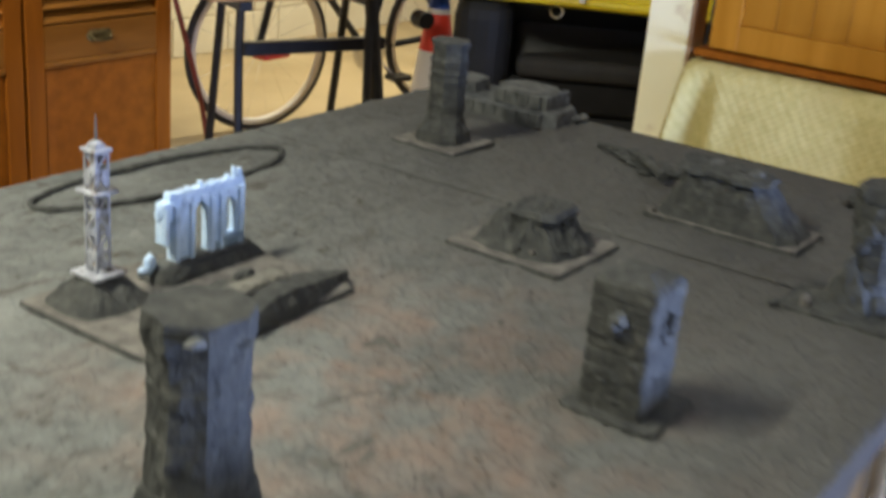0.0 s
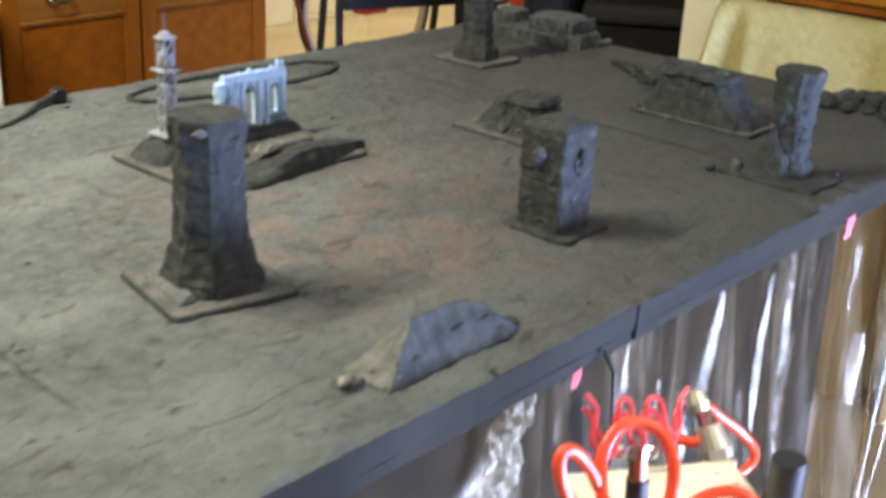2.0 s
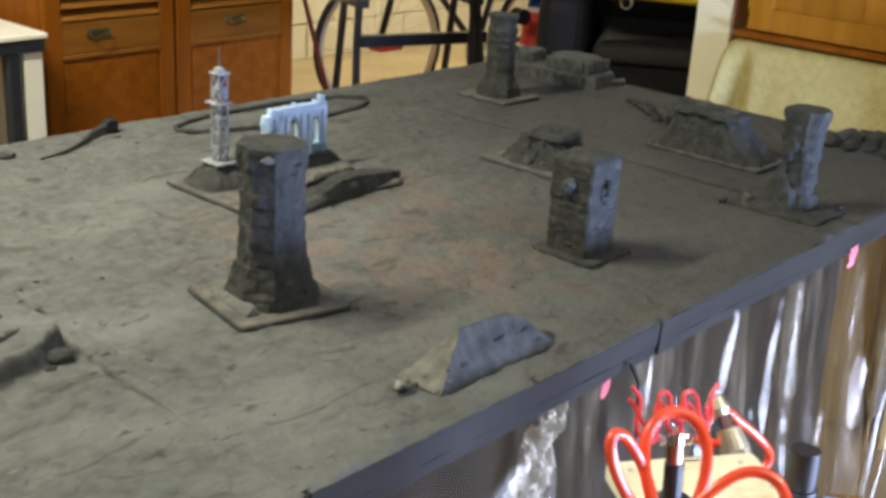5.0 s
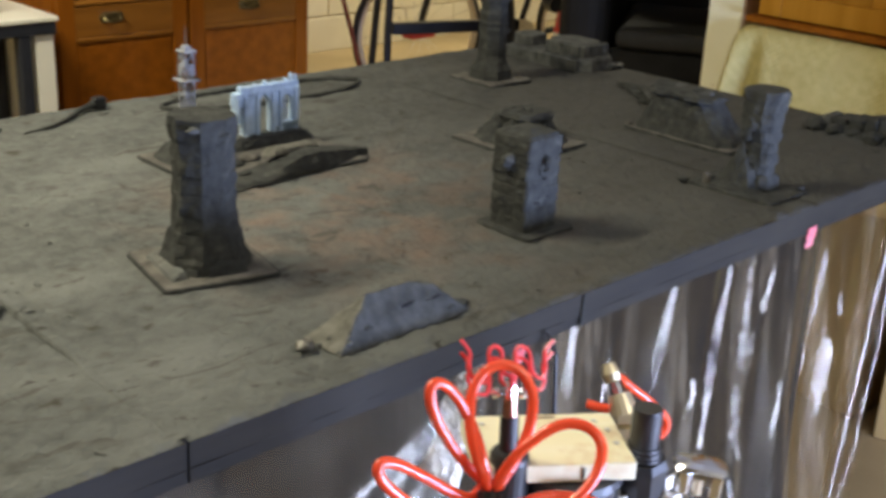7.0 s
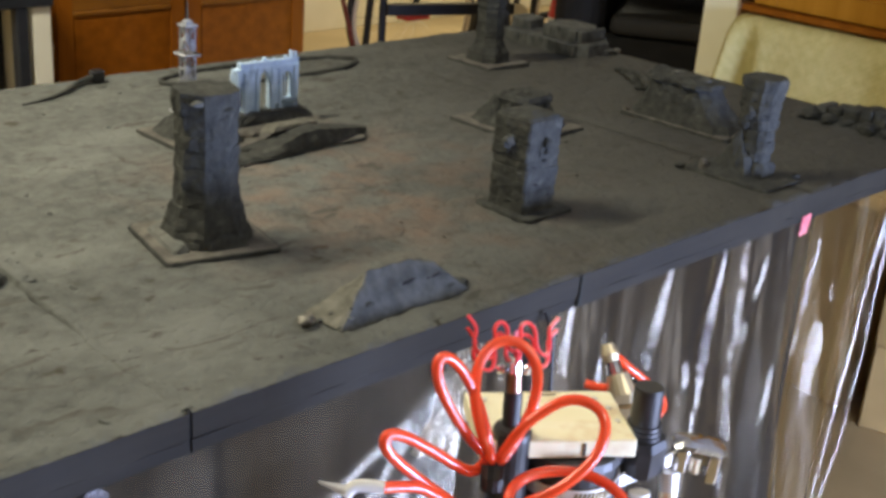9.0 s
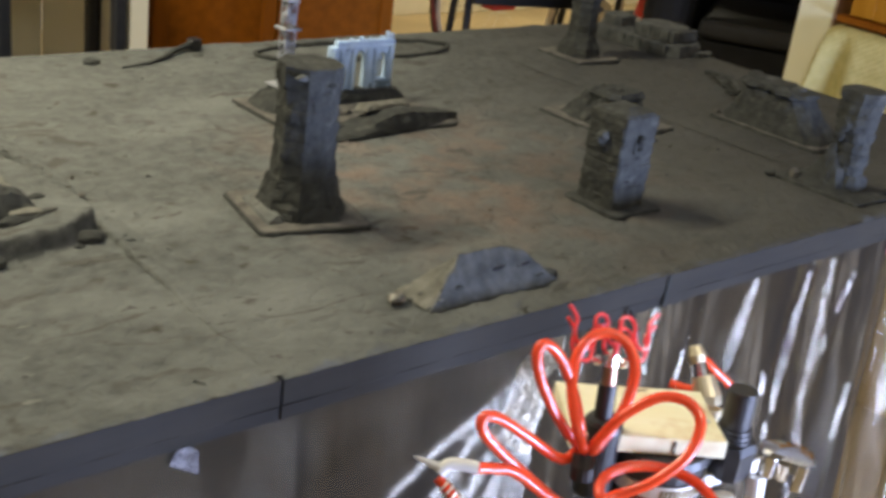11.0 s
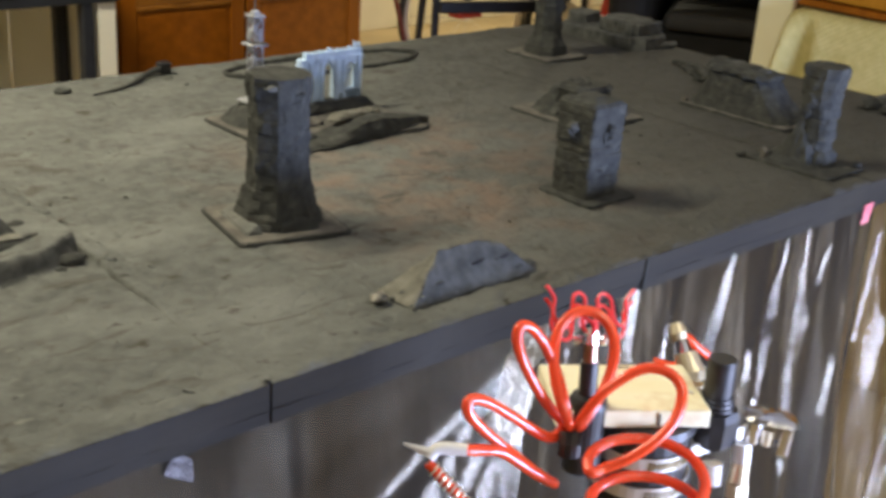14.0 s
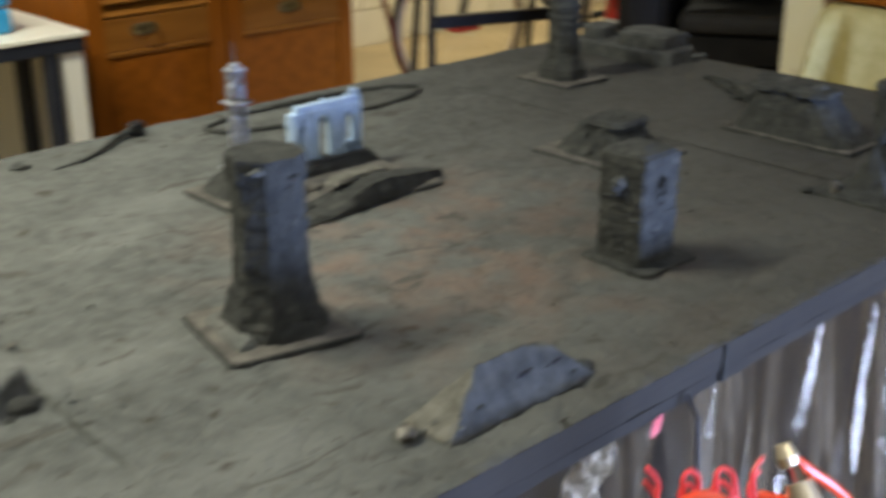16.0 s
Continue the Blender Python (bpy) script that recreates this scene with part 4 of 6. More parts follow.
def debris_bank():
    t = empty_thing("rubble_clump", pose(1.715, 0.15, TOP), "dark bank of rubble and boulders at the board's edge", "rubble", "rubble clumps")
    part("bank", heap(0.06, 0.135, 0.018, 1.6, 26, 5.5, 0.8, 35), STONE, t)
    rnd, y = random.Random(31), -0.125
    while y < 0.10:
        d = rnd.uniform(0.022, 0.036)
        h = rnd.uniform(0.034, 0.050) * (1.0 if y < 0.05 else 0.7)
        b = box(-0.030, 0.030, y, y + d - 0.002, 0.0, h, bevel=0.004)
        bmesh.ops.subdivide_edges(b, edges=b.edges[:], cuts=1, use_grid_fill=True)
        part("wall_block", rough(b, 0.004, 45, y * 9), STONE if rnd.random() < 0.6 else STONE_M, t)
        y += d
    for k in range(6):
        part("boulder", rock(0.013 + 0.004 * (k % 3), 80 + k, 1.3, 1.0, 0.7, at=(-0.045 + 0.006 * (k % 2), -0.10 + 0.042 * k, 0.008)), STONE, t)


debris_bank()


def ruin_island():
    """An oblong base with mounds, a pale blue ruined arcade and a lattice mast."""
    t = empty_thing("ruin_island", pose(0.61, 0.735, TOP), "dark rocky terrain base with ridges and mounds", "terrain base")
    base(t, 0.16, 0.122)
    ob = part("mast_mound", heap(0.056, 0.052, 0.042, 1.5, 24, 1.7, 0.35, 34, flat=0.85), STONE, t)
    ob.matrix_local = pose(-0.092, 0.06, 0.004)
    ob = part("terrace", layered([(0.004, 0.092, 0.03), (0.014, 0.085, 0.026), (0.022, 0.078, 0.022)], 17, ch=0.012, jitter=0.001, amp=0.003, sub=9), STONE, t)
    ob.matrix_local = pose(0.072, 0.06, 0)
    rows = []
    for i in range(15):
        q = i / 14
        h = 0.046 * (1 - 0.72 * q ** 2.4) * min(1, 0.12 + 0.62 * q + 2.2 * max(0, q - 0.28))
        d = 0.040 * (1 - 0.88 * q ** 4)
        x = -0.205 + 0.320 * q
        rows.append([(x, d, 0.003), (x, d * 0.55, h * 0.9), (x, 0.0, h), (x, -d * 0.78, h * 0.93), (x, -d * 0.94, h * 0.5), (x, -d, 0.003)])
    b = loft(rows)
    bmesh.ops.subdivide_edges(b, edges=[e for e in b.edges if e.calc_length() > 0.012], cuts=1, use_grid_fill=True)
    ob = part("front_ridge", rough(b, 0.0035, 45, 4), STONE, t)
    ob.matrix_local = pose(0.064, -0.088, 0, 0, 0, 1)
    top = part("sandy_crest", layered([(0.026, 0.060, 0.015), (0.033, 0.050, 0.011), (0.036, 0.035, 0.005)], 25, ch=0.010, jitter=0.001, amp=0.003, sub=10), SAND_PALE, ob, "sand-covered crest")
    top.matrix_local = pose(-0.042, 0.012, 0.007)
    for k, (x, y) in enumerate(((-0.06, -0.03), (-0.02, -0.012), (0.03, -0.01), (-0.11, -0.05), (0.08, -0.005), (-0.125, -0.09), (-0.08, -0.085))):
        part("boulder", rock(0.011 + 0.003 * (k % 2), 90 + k, 1.5, 1, 0.7, at=(x, y, 0.009)), STONE_L if k % 2 else STONE, t)


ruin_island()


def blue_arcade():
    t = empty_thing("ruined_arcade", pose(0.68, 0.797, TOP + 0.022), "pale blue broken arcade wall with a pointed arch and window", "model ruin")
    cell, nx, nz = 0.002, 69, 50

    def hole(x, z):
        if -0.017 < x < 0.007 and z < 0.056 + 0.018 * max(0.0, 1 - abs(x + 0.005) / 0.012) ** 0.6:
            return True
        if 0.033 < x < 0.055 and 0.018 < z < 0.058 + 0.010 * max(0.0, 1 - abs(x - 0.044) / 0.011) ** 0.6:
            return True
        if -0.060 < x < -0.051 and z < 0.056:
            return True
        return x < -0.060 and z < 0.030

    b = bmesh.new()
    vs = {}
    for i in range(nx):
        for j in range(nz):
            x, z = -0.069 + (i + 0.5) * cell, (j + 0.5) * cell
            top = 0.090 + 0.004 * noise.noise(Vector((x * 160, 0, 0))) - (0.010 if x < -0.058 else 0)
            if hole(x, z) or z > top:
                continue
            q = []
            for u, v in ((i, j), (i + 1, j), (i + 1, j + 1), (i, j + 1)):
                if (u, v) not in vs:
                    vs[u, v] = b.verts.new((-0.069 + u * cell, -0.006, v * cell))
                q.append(vs[u, v])
            b.faces.new(q)
    got = bmesh.ops.extrude_face_region(b, geom=b.faces[:])
    bmesh.ops.translate(b, verts=[v for v in got["geom"] if isinstance(v, bmesh.types.BMVert)], vec=(0, 0.012, 0))
    part("wall", rough(b, 0.0007, 120, 3), BLUE_RUIN, t)
    for k, (x, z0, z1, r) in enumerate(((-0.047, 0.0, 0.074, 0.0042), (-0.022, 0.0, 0.074, 0.0040), (0.012, 0.0, 0.074, 0.0040), (0.028, 0.0, 0.074, 0.0036), (0.062, 0.0, 0.080, 0.0046), (-0.064, 0.028, 0.074, 0.0035))):
        part("pilaster", rough(box(x - r, x + r, -0.011, -0.004, z0, z1, bevel=0.0010), 0.0006, 90, k), BLUE_RUIN, t)
    part("mullion", tube((0.044, 0, 0.016), (0.044, 0, 0.062), 0.0016, n=8), BLUE_RUIN, t)
    for i in range(9):
        x0 = -0.069 + i * 0.0153
        part("cornice_block", rough(box(x0, x0 + 0.0150, -0.0090, 0.0070, 0.073 + 0.0006 * (i % 2), 0.081, bevel=0.001), 0.0012, 110, i), BLUE_RUIN, t)
    for k, (x, h) in enumerate(((-0.026, -0.003), (-0.003, 0.004), (0.022, -0.004), (0.044, 0.002), (0.056, 0.014), (0.066, 0.010))):
        part("finial", rough(box(x - 0.0026, x + 0.0026, -0.003, 0.003, 0.086, 0.0935 + 0.7 * h, bevel=0.0006), 0.0010, 120, k), BLUE_RUIN, t)
    part("sill", rough(box(0.028, 0.066, -0.013, 0.009, 0.010, 0.017, bevel=0.002), 0.001, 80, 9), BLUE_SHADED, t)
    part("dado", rough(box(0.009, 0.067, -0.010, 0.008, 0.0, 0.011, bevel=0.0015), 0.001, 80, 6), BLUE_SHADED, t)
    part("stylobate", rough(box(-0.075, 0.072, -0.014, 0.011, -0.004, 0.003, bevel=0.002), 0.0015, 70, 5), STONE_M, t, "grey painted step")
    part("bracket", rock(0.0075, 15, 0.7, 0.8, 1.6, at=(-0.068, 0, 0.070)), BLUE_RUIN, t)
    part("stump", rock(0.008, 5, 1, 0.8, 1.6, at=(-0.083, 0.0, 0.008)), BLUE_RUIN, t)
    part("stump", rock(0.006, 8, 1.3, 0.8, 0.8, at=(-0.098, -0.004, 0.003)), BLUE_RUIN, t)


blue_arcade()


def lattice_mast():
    t = empty_thing("lattice_mast", pose(0.518, 0.795, TOP + 0.04), "pale grey square lattice mast with flat platforms and a needle spire", "model mast")

    def plate_at(name, z, h, seed):
        b = box(-h, h, -h, h, z, z + 0.0042, bevel=0.001)
        bmesh.ops.subdivide_edges(b, edges=[e for e in b.edges if e.calc_length() > 0.01], cuts=4, use_grid_fill=True)
        part(name, rough(b, 0.0010, 130, seed), LATTICE, t)

    def stage(z0, z1, h, cells, seed):
        rnd = random.Random(seed)
        for sx in (-1, 1):
            for sy in (-1, 1):
                part("post", rough(box(sx * h - 0.0016, sx * h + 0.0016, sy * h - 0.0016, sy * h + 0.0016, z0, z1, bevel=0.0006), 0.0005, 160, seed), LATTICE, t)
        step = (z1 - z0) / cells
        for q in range(4):
            m = Matrix.Rotation(q * math.pi / 2, 4, "Z")
            for k in range(cells):
                za, zb = z0 + step * k, z0 + step * (k + 1)
                e = 1 if (k + q) % 2 else -1
                part("brace", sweep([m @ Vector((-e * h, -h, za)), m @ Vector((e * h, -h, zb))], 0.0017, 6), LATTICE, t)
                if k:
                    b = box(-h, h, -h - 0.0012, -h + 0.0012, za - 0.0013, za + 0.0013, bevel=0.0004)
                    b.transform(m)
                    part("cross_bar", b, LATTICE, t)
                if rnd.random() < 0.4:
                    b = box(-h if e > 0 else 0.0, 0.0 if e > 0 else h, -h - 0.0006, -h + 0.0006, za + step * rnd.uniform(0, 0.3), zb - step * rnd.uniform(0, 0.2))
                    b.transform(m)
                    part("infill_plate", b, LATTICE, t)

    plate_at("foot_plate", 0.0, 0.0232, 1)
    stage(0.004, 0.100, 0.0088, 4, 5)
    plate_at("platform", 0.0985, 0.0172, 2)
    stage(0.1025, 0.148, 0.0086, 2, 8)
    plate_at("cap_plate", 0.1465, 0.0128, 3)
    part("cap", rough(loft([ring(0.0085, 0.0085, 0.002, 0.150), ring(0.0075, 0.0075, 0.002, 0.156), ring(0.003, 0.003, 0.001, 0.159)]), 0.0006, 120), LATTICE, t)
    part("spire", tube((0, 0, 0.157), (0, 0, 0.190), 0.0020, 0.0006, 8), STONE_L, t, "thin grey-brown needle spire")


lattice_mast()


def wedge_ruin():
    t = empty_thing("stone_wedge", pose(0.33, 0.078, TOP), "low dark grey wedge of rough stone near the table edge", "model rock")
    rows, H = [], 0.048
    for i in range(43):
        x = -0.098 + 0.208 * i / 42
        h = H * min(1.0, (x + 0.1005) / 0.070)
        if x > 0.040:
            h = H - 0.010 * ((x - 0.040) / 0.035) if x < 0.075 else 0.038 - 0.033 * (x - 0.075) / 0.035
        h = max(0.002, h + 0.0016 * noise.noise(Vector((x * 60, 3, 0))) + 0.0010 * noise.noise(Vector((x * 170, 8, 0))))
        k = h / H
        f0, f1 = -0.036 + 0.006 * max(0.0, (x - 0.08) / 0.03), -0.036 + 0.038 * k
        b1, b0 = max(f1 + 0.003, 0.034 - 0.029 * k), 0.034
        row = [(x, f0, 0.0)]
        row += [(x, f0 + (f1 - f0) * q / 8, h * q / 8) for q in range(1, 9)]
        row += [(x, f1 + (b1 - f1) * q / 5, h + 0.0006 * math.sin(q * 2)) for q in range(1, 6)]
        row += [(x, b1 + (b0 - b1) * q / 3, h * (1 - q / 3)) for q in range(1, 4)]
        rows.append(row)
    b = loft(rows)
    b.normal_update()
    for v in b.verts:
        if v.co.z > 0.001:
            v.co += v.normal * (0.0014 * noise.noise(v.co * 60) + 0.0011 * noise.noise(v.co * 150))
    w = part("wedge", b, STONE_M, t)
    w.data.materials.append(SAND_PALE)
    for q in w.data.polygons:
        q.material_index = 1 if q.center.x < -0.026 and q.normal.y > -0.42 and q.normal.z > 0.2 else 0
        q.use_smooth = True
    # dark lumps laid on the face in place of the shade inside slots
    for k, (x, z, wd) in enumerate(((0.024, 0.028, 1.9), (0.066, 0.026, 1.9), (-0.046, 0.018, 1.0), (0.086, 0.012, 1.0))):
        ob = part("slot_lump", rock(0.0075, 40 + k, wd, 0.22, 0.34, at=(0, 0, 0)), GAP_SHADE if k < 2 else STONE, t, "dark lump in place of a shaded slot")
        ob.matrix_local = pose(x, -0.0355 + z * 0.79, z, -38, -6, 0)
    for k, (x, y) in enumerate(((-0.094, -0.028), (-0.080, -0.030), (-0.098, 0.004), (-0.085, 0.0), (-0.070, -0.020))):
        part("edge_crumb", rock(0.0034, 60 + k, 1.3, 1.0, 0.7, sub=1, at=(x, y, max(0.003, 0.68 * (x + 0.1005) - 0.001))), SAND if k % 2 else STONE_M, t)
    part("metal_lump", rock(0.0095, 2, 1.25, 1, 0.8, at=(-0.115, 0.008, 0.006)), BRASS_BIT, t, "small shiny metal lump")
    part("tail_chip", rock(0.012, 12, 1.8, 1, 0.5, at=(0.108, -0.012, 0.004)), STONE, t)


wedge_ruin()


def terraces():
    """Sandy terraces with dark rock faces, cut off along the board's edge."""
    t = empty_thing("terraced_ground", pose(0, 0, TOP), "sandy terraced ground with dark rock faces and boulders", "model terrain")
    me = bpy.data.meshes.new("terraces")
    nx, ny = 150, 150
    verts, faces = [], []
    for i in range(nx + 1):
        for j in range(ny + 1):
            x, y = -0.595 + 0.592 * i / nx, 0.30 + 0.62 * j / ny
            wob = 0.018 * noise.noise(Vector((x * 11, 2.0, 0))) + 0.006 * noise.noise(Vector((x * 34, 5.0, 0)))
            y2 = 0.360 + 0.10 * (x + 0.25) ** 2 * 2 + wob * 0.8 + 0.036 * step_up(x + 0.055, 0.050)
            y1 = 0.446 + 0.25 * max(0.0, -x - 0.16) + wob * 1.1
            low = 0.025 * step_up(y - y2, 0.020 + 0.006 * noise.noise(Vector((x * 20, 9, 0)))) * (1 - 0.55 * step_up(y - 0.455, 0.12) * step_up(x + 0.10, 0.09)) + 0.0045 * step_up(y - 0.333 - 0.23 * x - 0.3 * wob, 0.007) * step_up(x + 0.13, 0.05)
            high = 0.022 * step_up(y - y1, 0.030) * step_up(-x - 0.070 - 0.012 * noise.noise(Vector((y * 30, 1, 0))), 0.016)
            back = 1 - step_up(y - 0.60, 0.14)
            z = (low + high) * back + 0.0015 * noise.noise(Vector((x * 40, y * 40, 0))) - 0.0012
            rim = i in (0,) or j in (0, ny)
            verts.append((x, y, -0.004 if rim else z))
    for i in range(nx):
        for j in range(ny):
            a = i * (ny + 1) + j
            faces.append((a, a + ny + 1, a + ny + 2, a + 1))
    me.from_pydata(verts, [], faces)
    me.materials.append(SAND)
    me.materials.append(STONE_M)
    me.materials.append(SAND_PALE)
    me.update()
    for p in me.polygons:
        p.material_index = 1 if p.normal.z < 0.72 else 2 if p.center.z > 0.032 else 0
        p.use_smooth = True
    o = new("ground", me)
    o.parent = t
    for k, (x, y, r) in enumerate(((-0.192, 0.366, 0.019), (-0.150, 0.362, 0.010), (-0.026, 0.386, 0.014), (-0.012, 0.392, 0.008), (-0.045, 0.372, 0.006), (-0.05, 0.487, 0.008), (-0.03, 0.60, 0.007), (-0.05, 0.615, 0.008), (-0.02, 0.53, 0.006))):
        part("boulder", rock(r, 100 + k, 1.4, 1.0, 0.75, at=(x, y, r * 0.45 + (0.022 if 0.45 < y < 0.51 else 0))), STONE_M if k % 4 == 3 else STONE, t)
    mound = part("rock_mound", rough(heap(0.060, 0.038, 0.046, 1.9, 18, 6.4, 0.25, 30), 0.001, 60), STONE, t, "rounded dark lump of rock")
    mound.matrix_local = pose(-0.108, 0.464, 0.012, 0, 0, -12)
    ob = part("dark_slab", rock(0.022, 27, 1.9, 0.55, 0.38, sub=3, at=(0, 0, 0)), STONE, t)
    ob.matrix_local = pose(-0.086, 0.428, 0.026, 0, 0, 16)
    part("pale_rock", rock(0.011, 44, 1.9, 0.8, 0.4, at=(-0.086, 0.430, 0.033)), SAND_PALE, t)
    rnd = random.Random(9)
    for k in range(34):
        y = rnd.uniform(0.33, 0.72)
        x = 0.010 * math.sin(y * 60) + rnd.uniform(0.004, 0.030)
        r = rnd.uniform(0.002, 0.0045)
        part("crumb", rock(r, 130 + k, 1.7, 1.2, 0.6, sub=1, at=(x, y, r * 0.3 + 0.010 * step_up(y - 0.2, 0.24) * max(0.0, 1 - x / 0.05))), SAND if k % 6 else STONE_L, t)


terraces()


def cord_and_plug():
    t = empty_thing("cord_scrap", pose(0.565, 1.185, TOP), "short dark cord ending in a small black block", "cord")
    part("block", rough(box(-0.013, 0.013, -0.011, 0.011, 0.0, 0.024, bevel=0.003), 0.001, 60), BLACK_PLASTIC, t)
    part("cord", sweep(smooth_path([(-0.012, -0.003, 0.012), (-0.05, -0.02, 0.008), (-0.09, -0.05, 0.005), (-0.14, -0.08, 0.004), (-0.2, -0.095, 0.003)]), [0.007 - 0.00022 * i for i in range(25)], 8), STONE, t)


cord_and_plug()
b = sweep([(0.24 * math.cos(a) * (1 + 0.03 * math.sin(3 * a)), 0.068 * math.sin(a), 0.003) for a in [i / 72 * 2 * math.pi for i in range(72)]], 0.0050, 8, closed=True)
ob = tagged(part("cord_ring", rough(b, 0.002, 50, 2), STONE), "dark oval ring of textured cord lying on the board", "cord ring")
ob.matrix_world = pose(0.905, 1.098, TOP, 0, 0, -2)


def back_pebble():
    b = rock(0.011, 21, 1.5, 1.0, 0.7)
    ob = tagged(part("pebble", b, STONE_M), "small brownish pebble on the gaming board", "pebble")
    ob.matrix_world = pose(0.330, 1.139, TOP + 0.005)


back_pebble()


def scatter():
    """Grit and pebbles strewn over the boards."""
    rnd = random.Random(4)
    faces, verts = [], []
    for k in range(420):
        x, y = rnd.uniform(-0.6, 1.78), rnd.uniform(0.01, 1.21)
        if noise.noise(Vector((x * 5, y * 5, 2))) < -0.05 and k % 4:
            continue
        r = rnd.uniform(0.0006, 0.0015) * (2.0 if k % 110 == 0 else 1)
        n0 = len(verts)
        a0 = rnd.uniform(0, 6.28)
        for j in range(5):
            a = a0 + j * 1.2566
            verts.append((x + r * 1.3 * math.cos(a) * rnd.uniform(0.7, 1.2), y + r * math.sin(a), TOP - 0.0005))
        for j in range(5):
            a = a0 + j * 1.2566
            verts.append((x + 0.6 * r * math.cos(a), y + 0.6 * r * math.sin(a), TOP + r * rnd.uniform(0.7, 1.3)))
        faces += [(n0 + j, n0 + (j + 1) % 5, n0 + 5 + (j + 1) % 5, n0 + 5 + j) for j in range(5)] + [tuple(n0 + 5 + j for j in range(5))]
    me = bpy.data.meshes.new("grit")
    me.from_pydata(verts, [], faces)
    me.materials.append(STONE_L)
    tagged(new("grit", me), "dark grit and pebbles strewn over the boards", "grit", kind="stuff")


scatter()


def flakes():
    """Flat flakes and clods broken from the sanded crust."""
    verts, faces, rnd = [], [], random.Random(77)
    k = 0
    while k < 130:
        x, y = rnd.uniform(-0.58, 1.76), rnd.uniform(0.03, 1.19)
        if noise.noise(Vector((x * 4.2, y * 4.2, 6))) < rnd.uniform(-0.1, 0.45):
            continue
        k += 1
        r, h = rnd.uniform(0.0022, 0.0055), rnd.uniform(0.0008, 0.0020)
        a0, wide, tilt, n0 = rnd.uniform(0, 6.28), rnd.uniform(1.0, 2.1), rnd.uniform(-0.3, 0.3), len(verts)
        ca, sa = math.cos(a0), math.sin(a0)
        ringp = [(r * wide * math.cos(j * 1.0472) * rnd.uniform(0.6, 1.2), r * math.sin(j * 1.0472) * rnd.uniform(0.6, 1.2)) for j in range(6)]
        for q, z in ((1.0, -0.0015), (0.78, h)):
            for u, v in ringp:
                verts.append((x + q * (u * ca - v * sa), y + q * (u * sa + v * ca), TOP + z + (tilt * u if z > 0 else 0)))
        faces += [(n0 + j, n0 + (j + 1) % 6, n0 + 6 + (j + 1) % 6, n0 + 6 + j) for j in range(6)] + [tuple(n0 + 6 + j for j in range(6))]
    me = bpy.data.meshes.new("crust_flakes")
    me.from_pydata(verts, [], faces)
    me.materials.append(SAND)
    tagged(new("crust_flakes", me), "grey flakes and clods of sanded crust on the boards", "flakes", kind="stuff")


flakes()

# ---- the airbrush stand ----
def ribbon(points, half, thick, bm=None):
    """A flat upright band along points."""
    bm = bm or bmesh.new()
    pts, rows = smooth_path(points, 8), []
    for i, p in enumerate(pts):
        d = (pts[min(i + 1, len(pts) - 1)] - pts[max(i - 1, 0)]).normalized()
        side = d.cross(Vector((0, 0, 1))).normalized() * thick / 2
        up = side.cross(d).normalized() * half
        rows.append([bm.verts.new(p + a * side + c * up) for a, c in ((-1, -1), (1, -1), (1, 1), (-1, 1))])
    for a, c in zip(rows, rows[1:]):
        for j in range(4):
            bm.faces.new((a[j], a[(j + 1) % 4], c[(j + 1) % 4], c[j]))
    bm.faces.new(rows[0][::-1])
    bm.faces.new(rows[-1])
    return bm


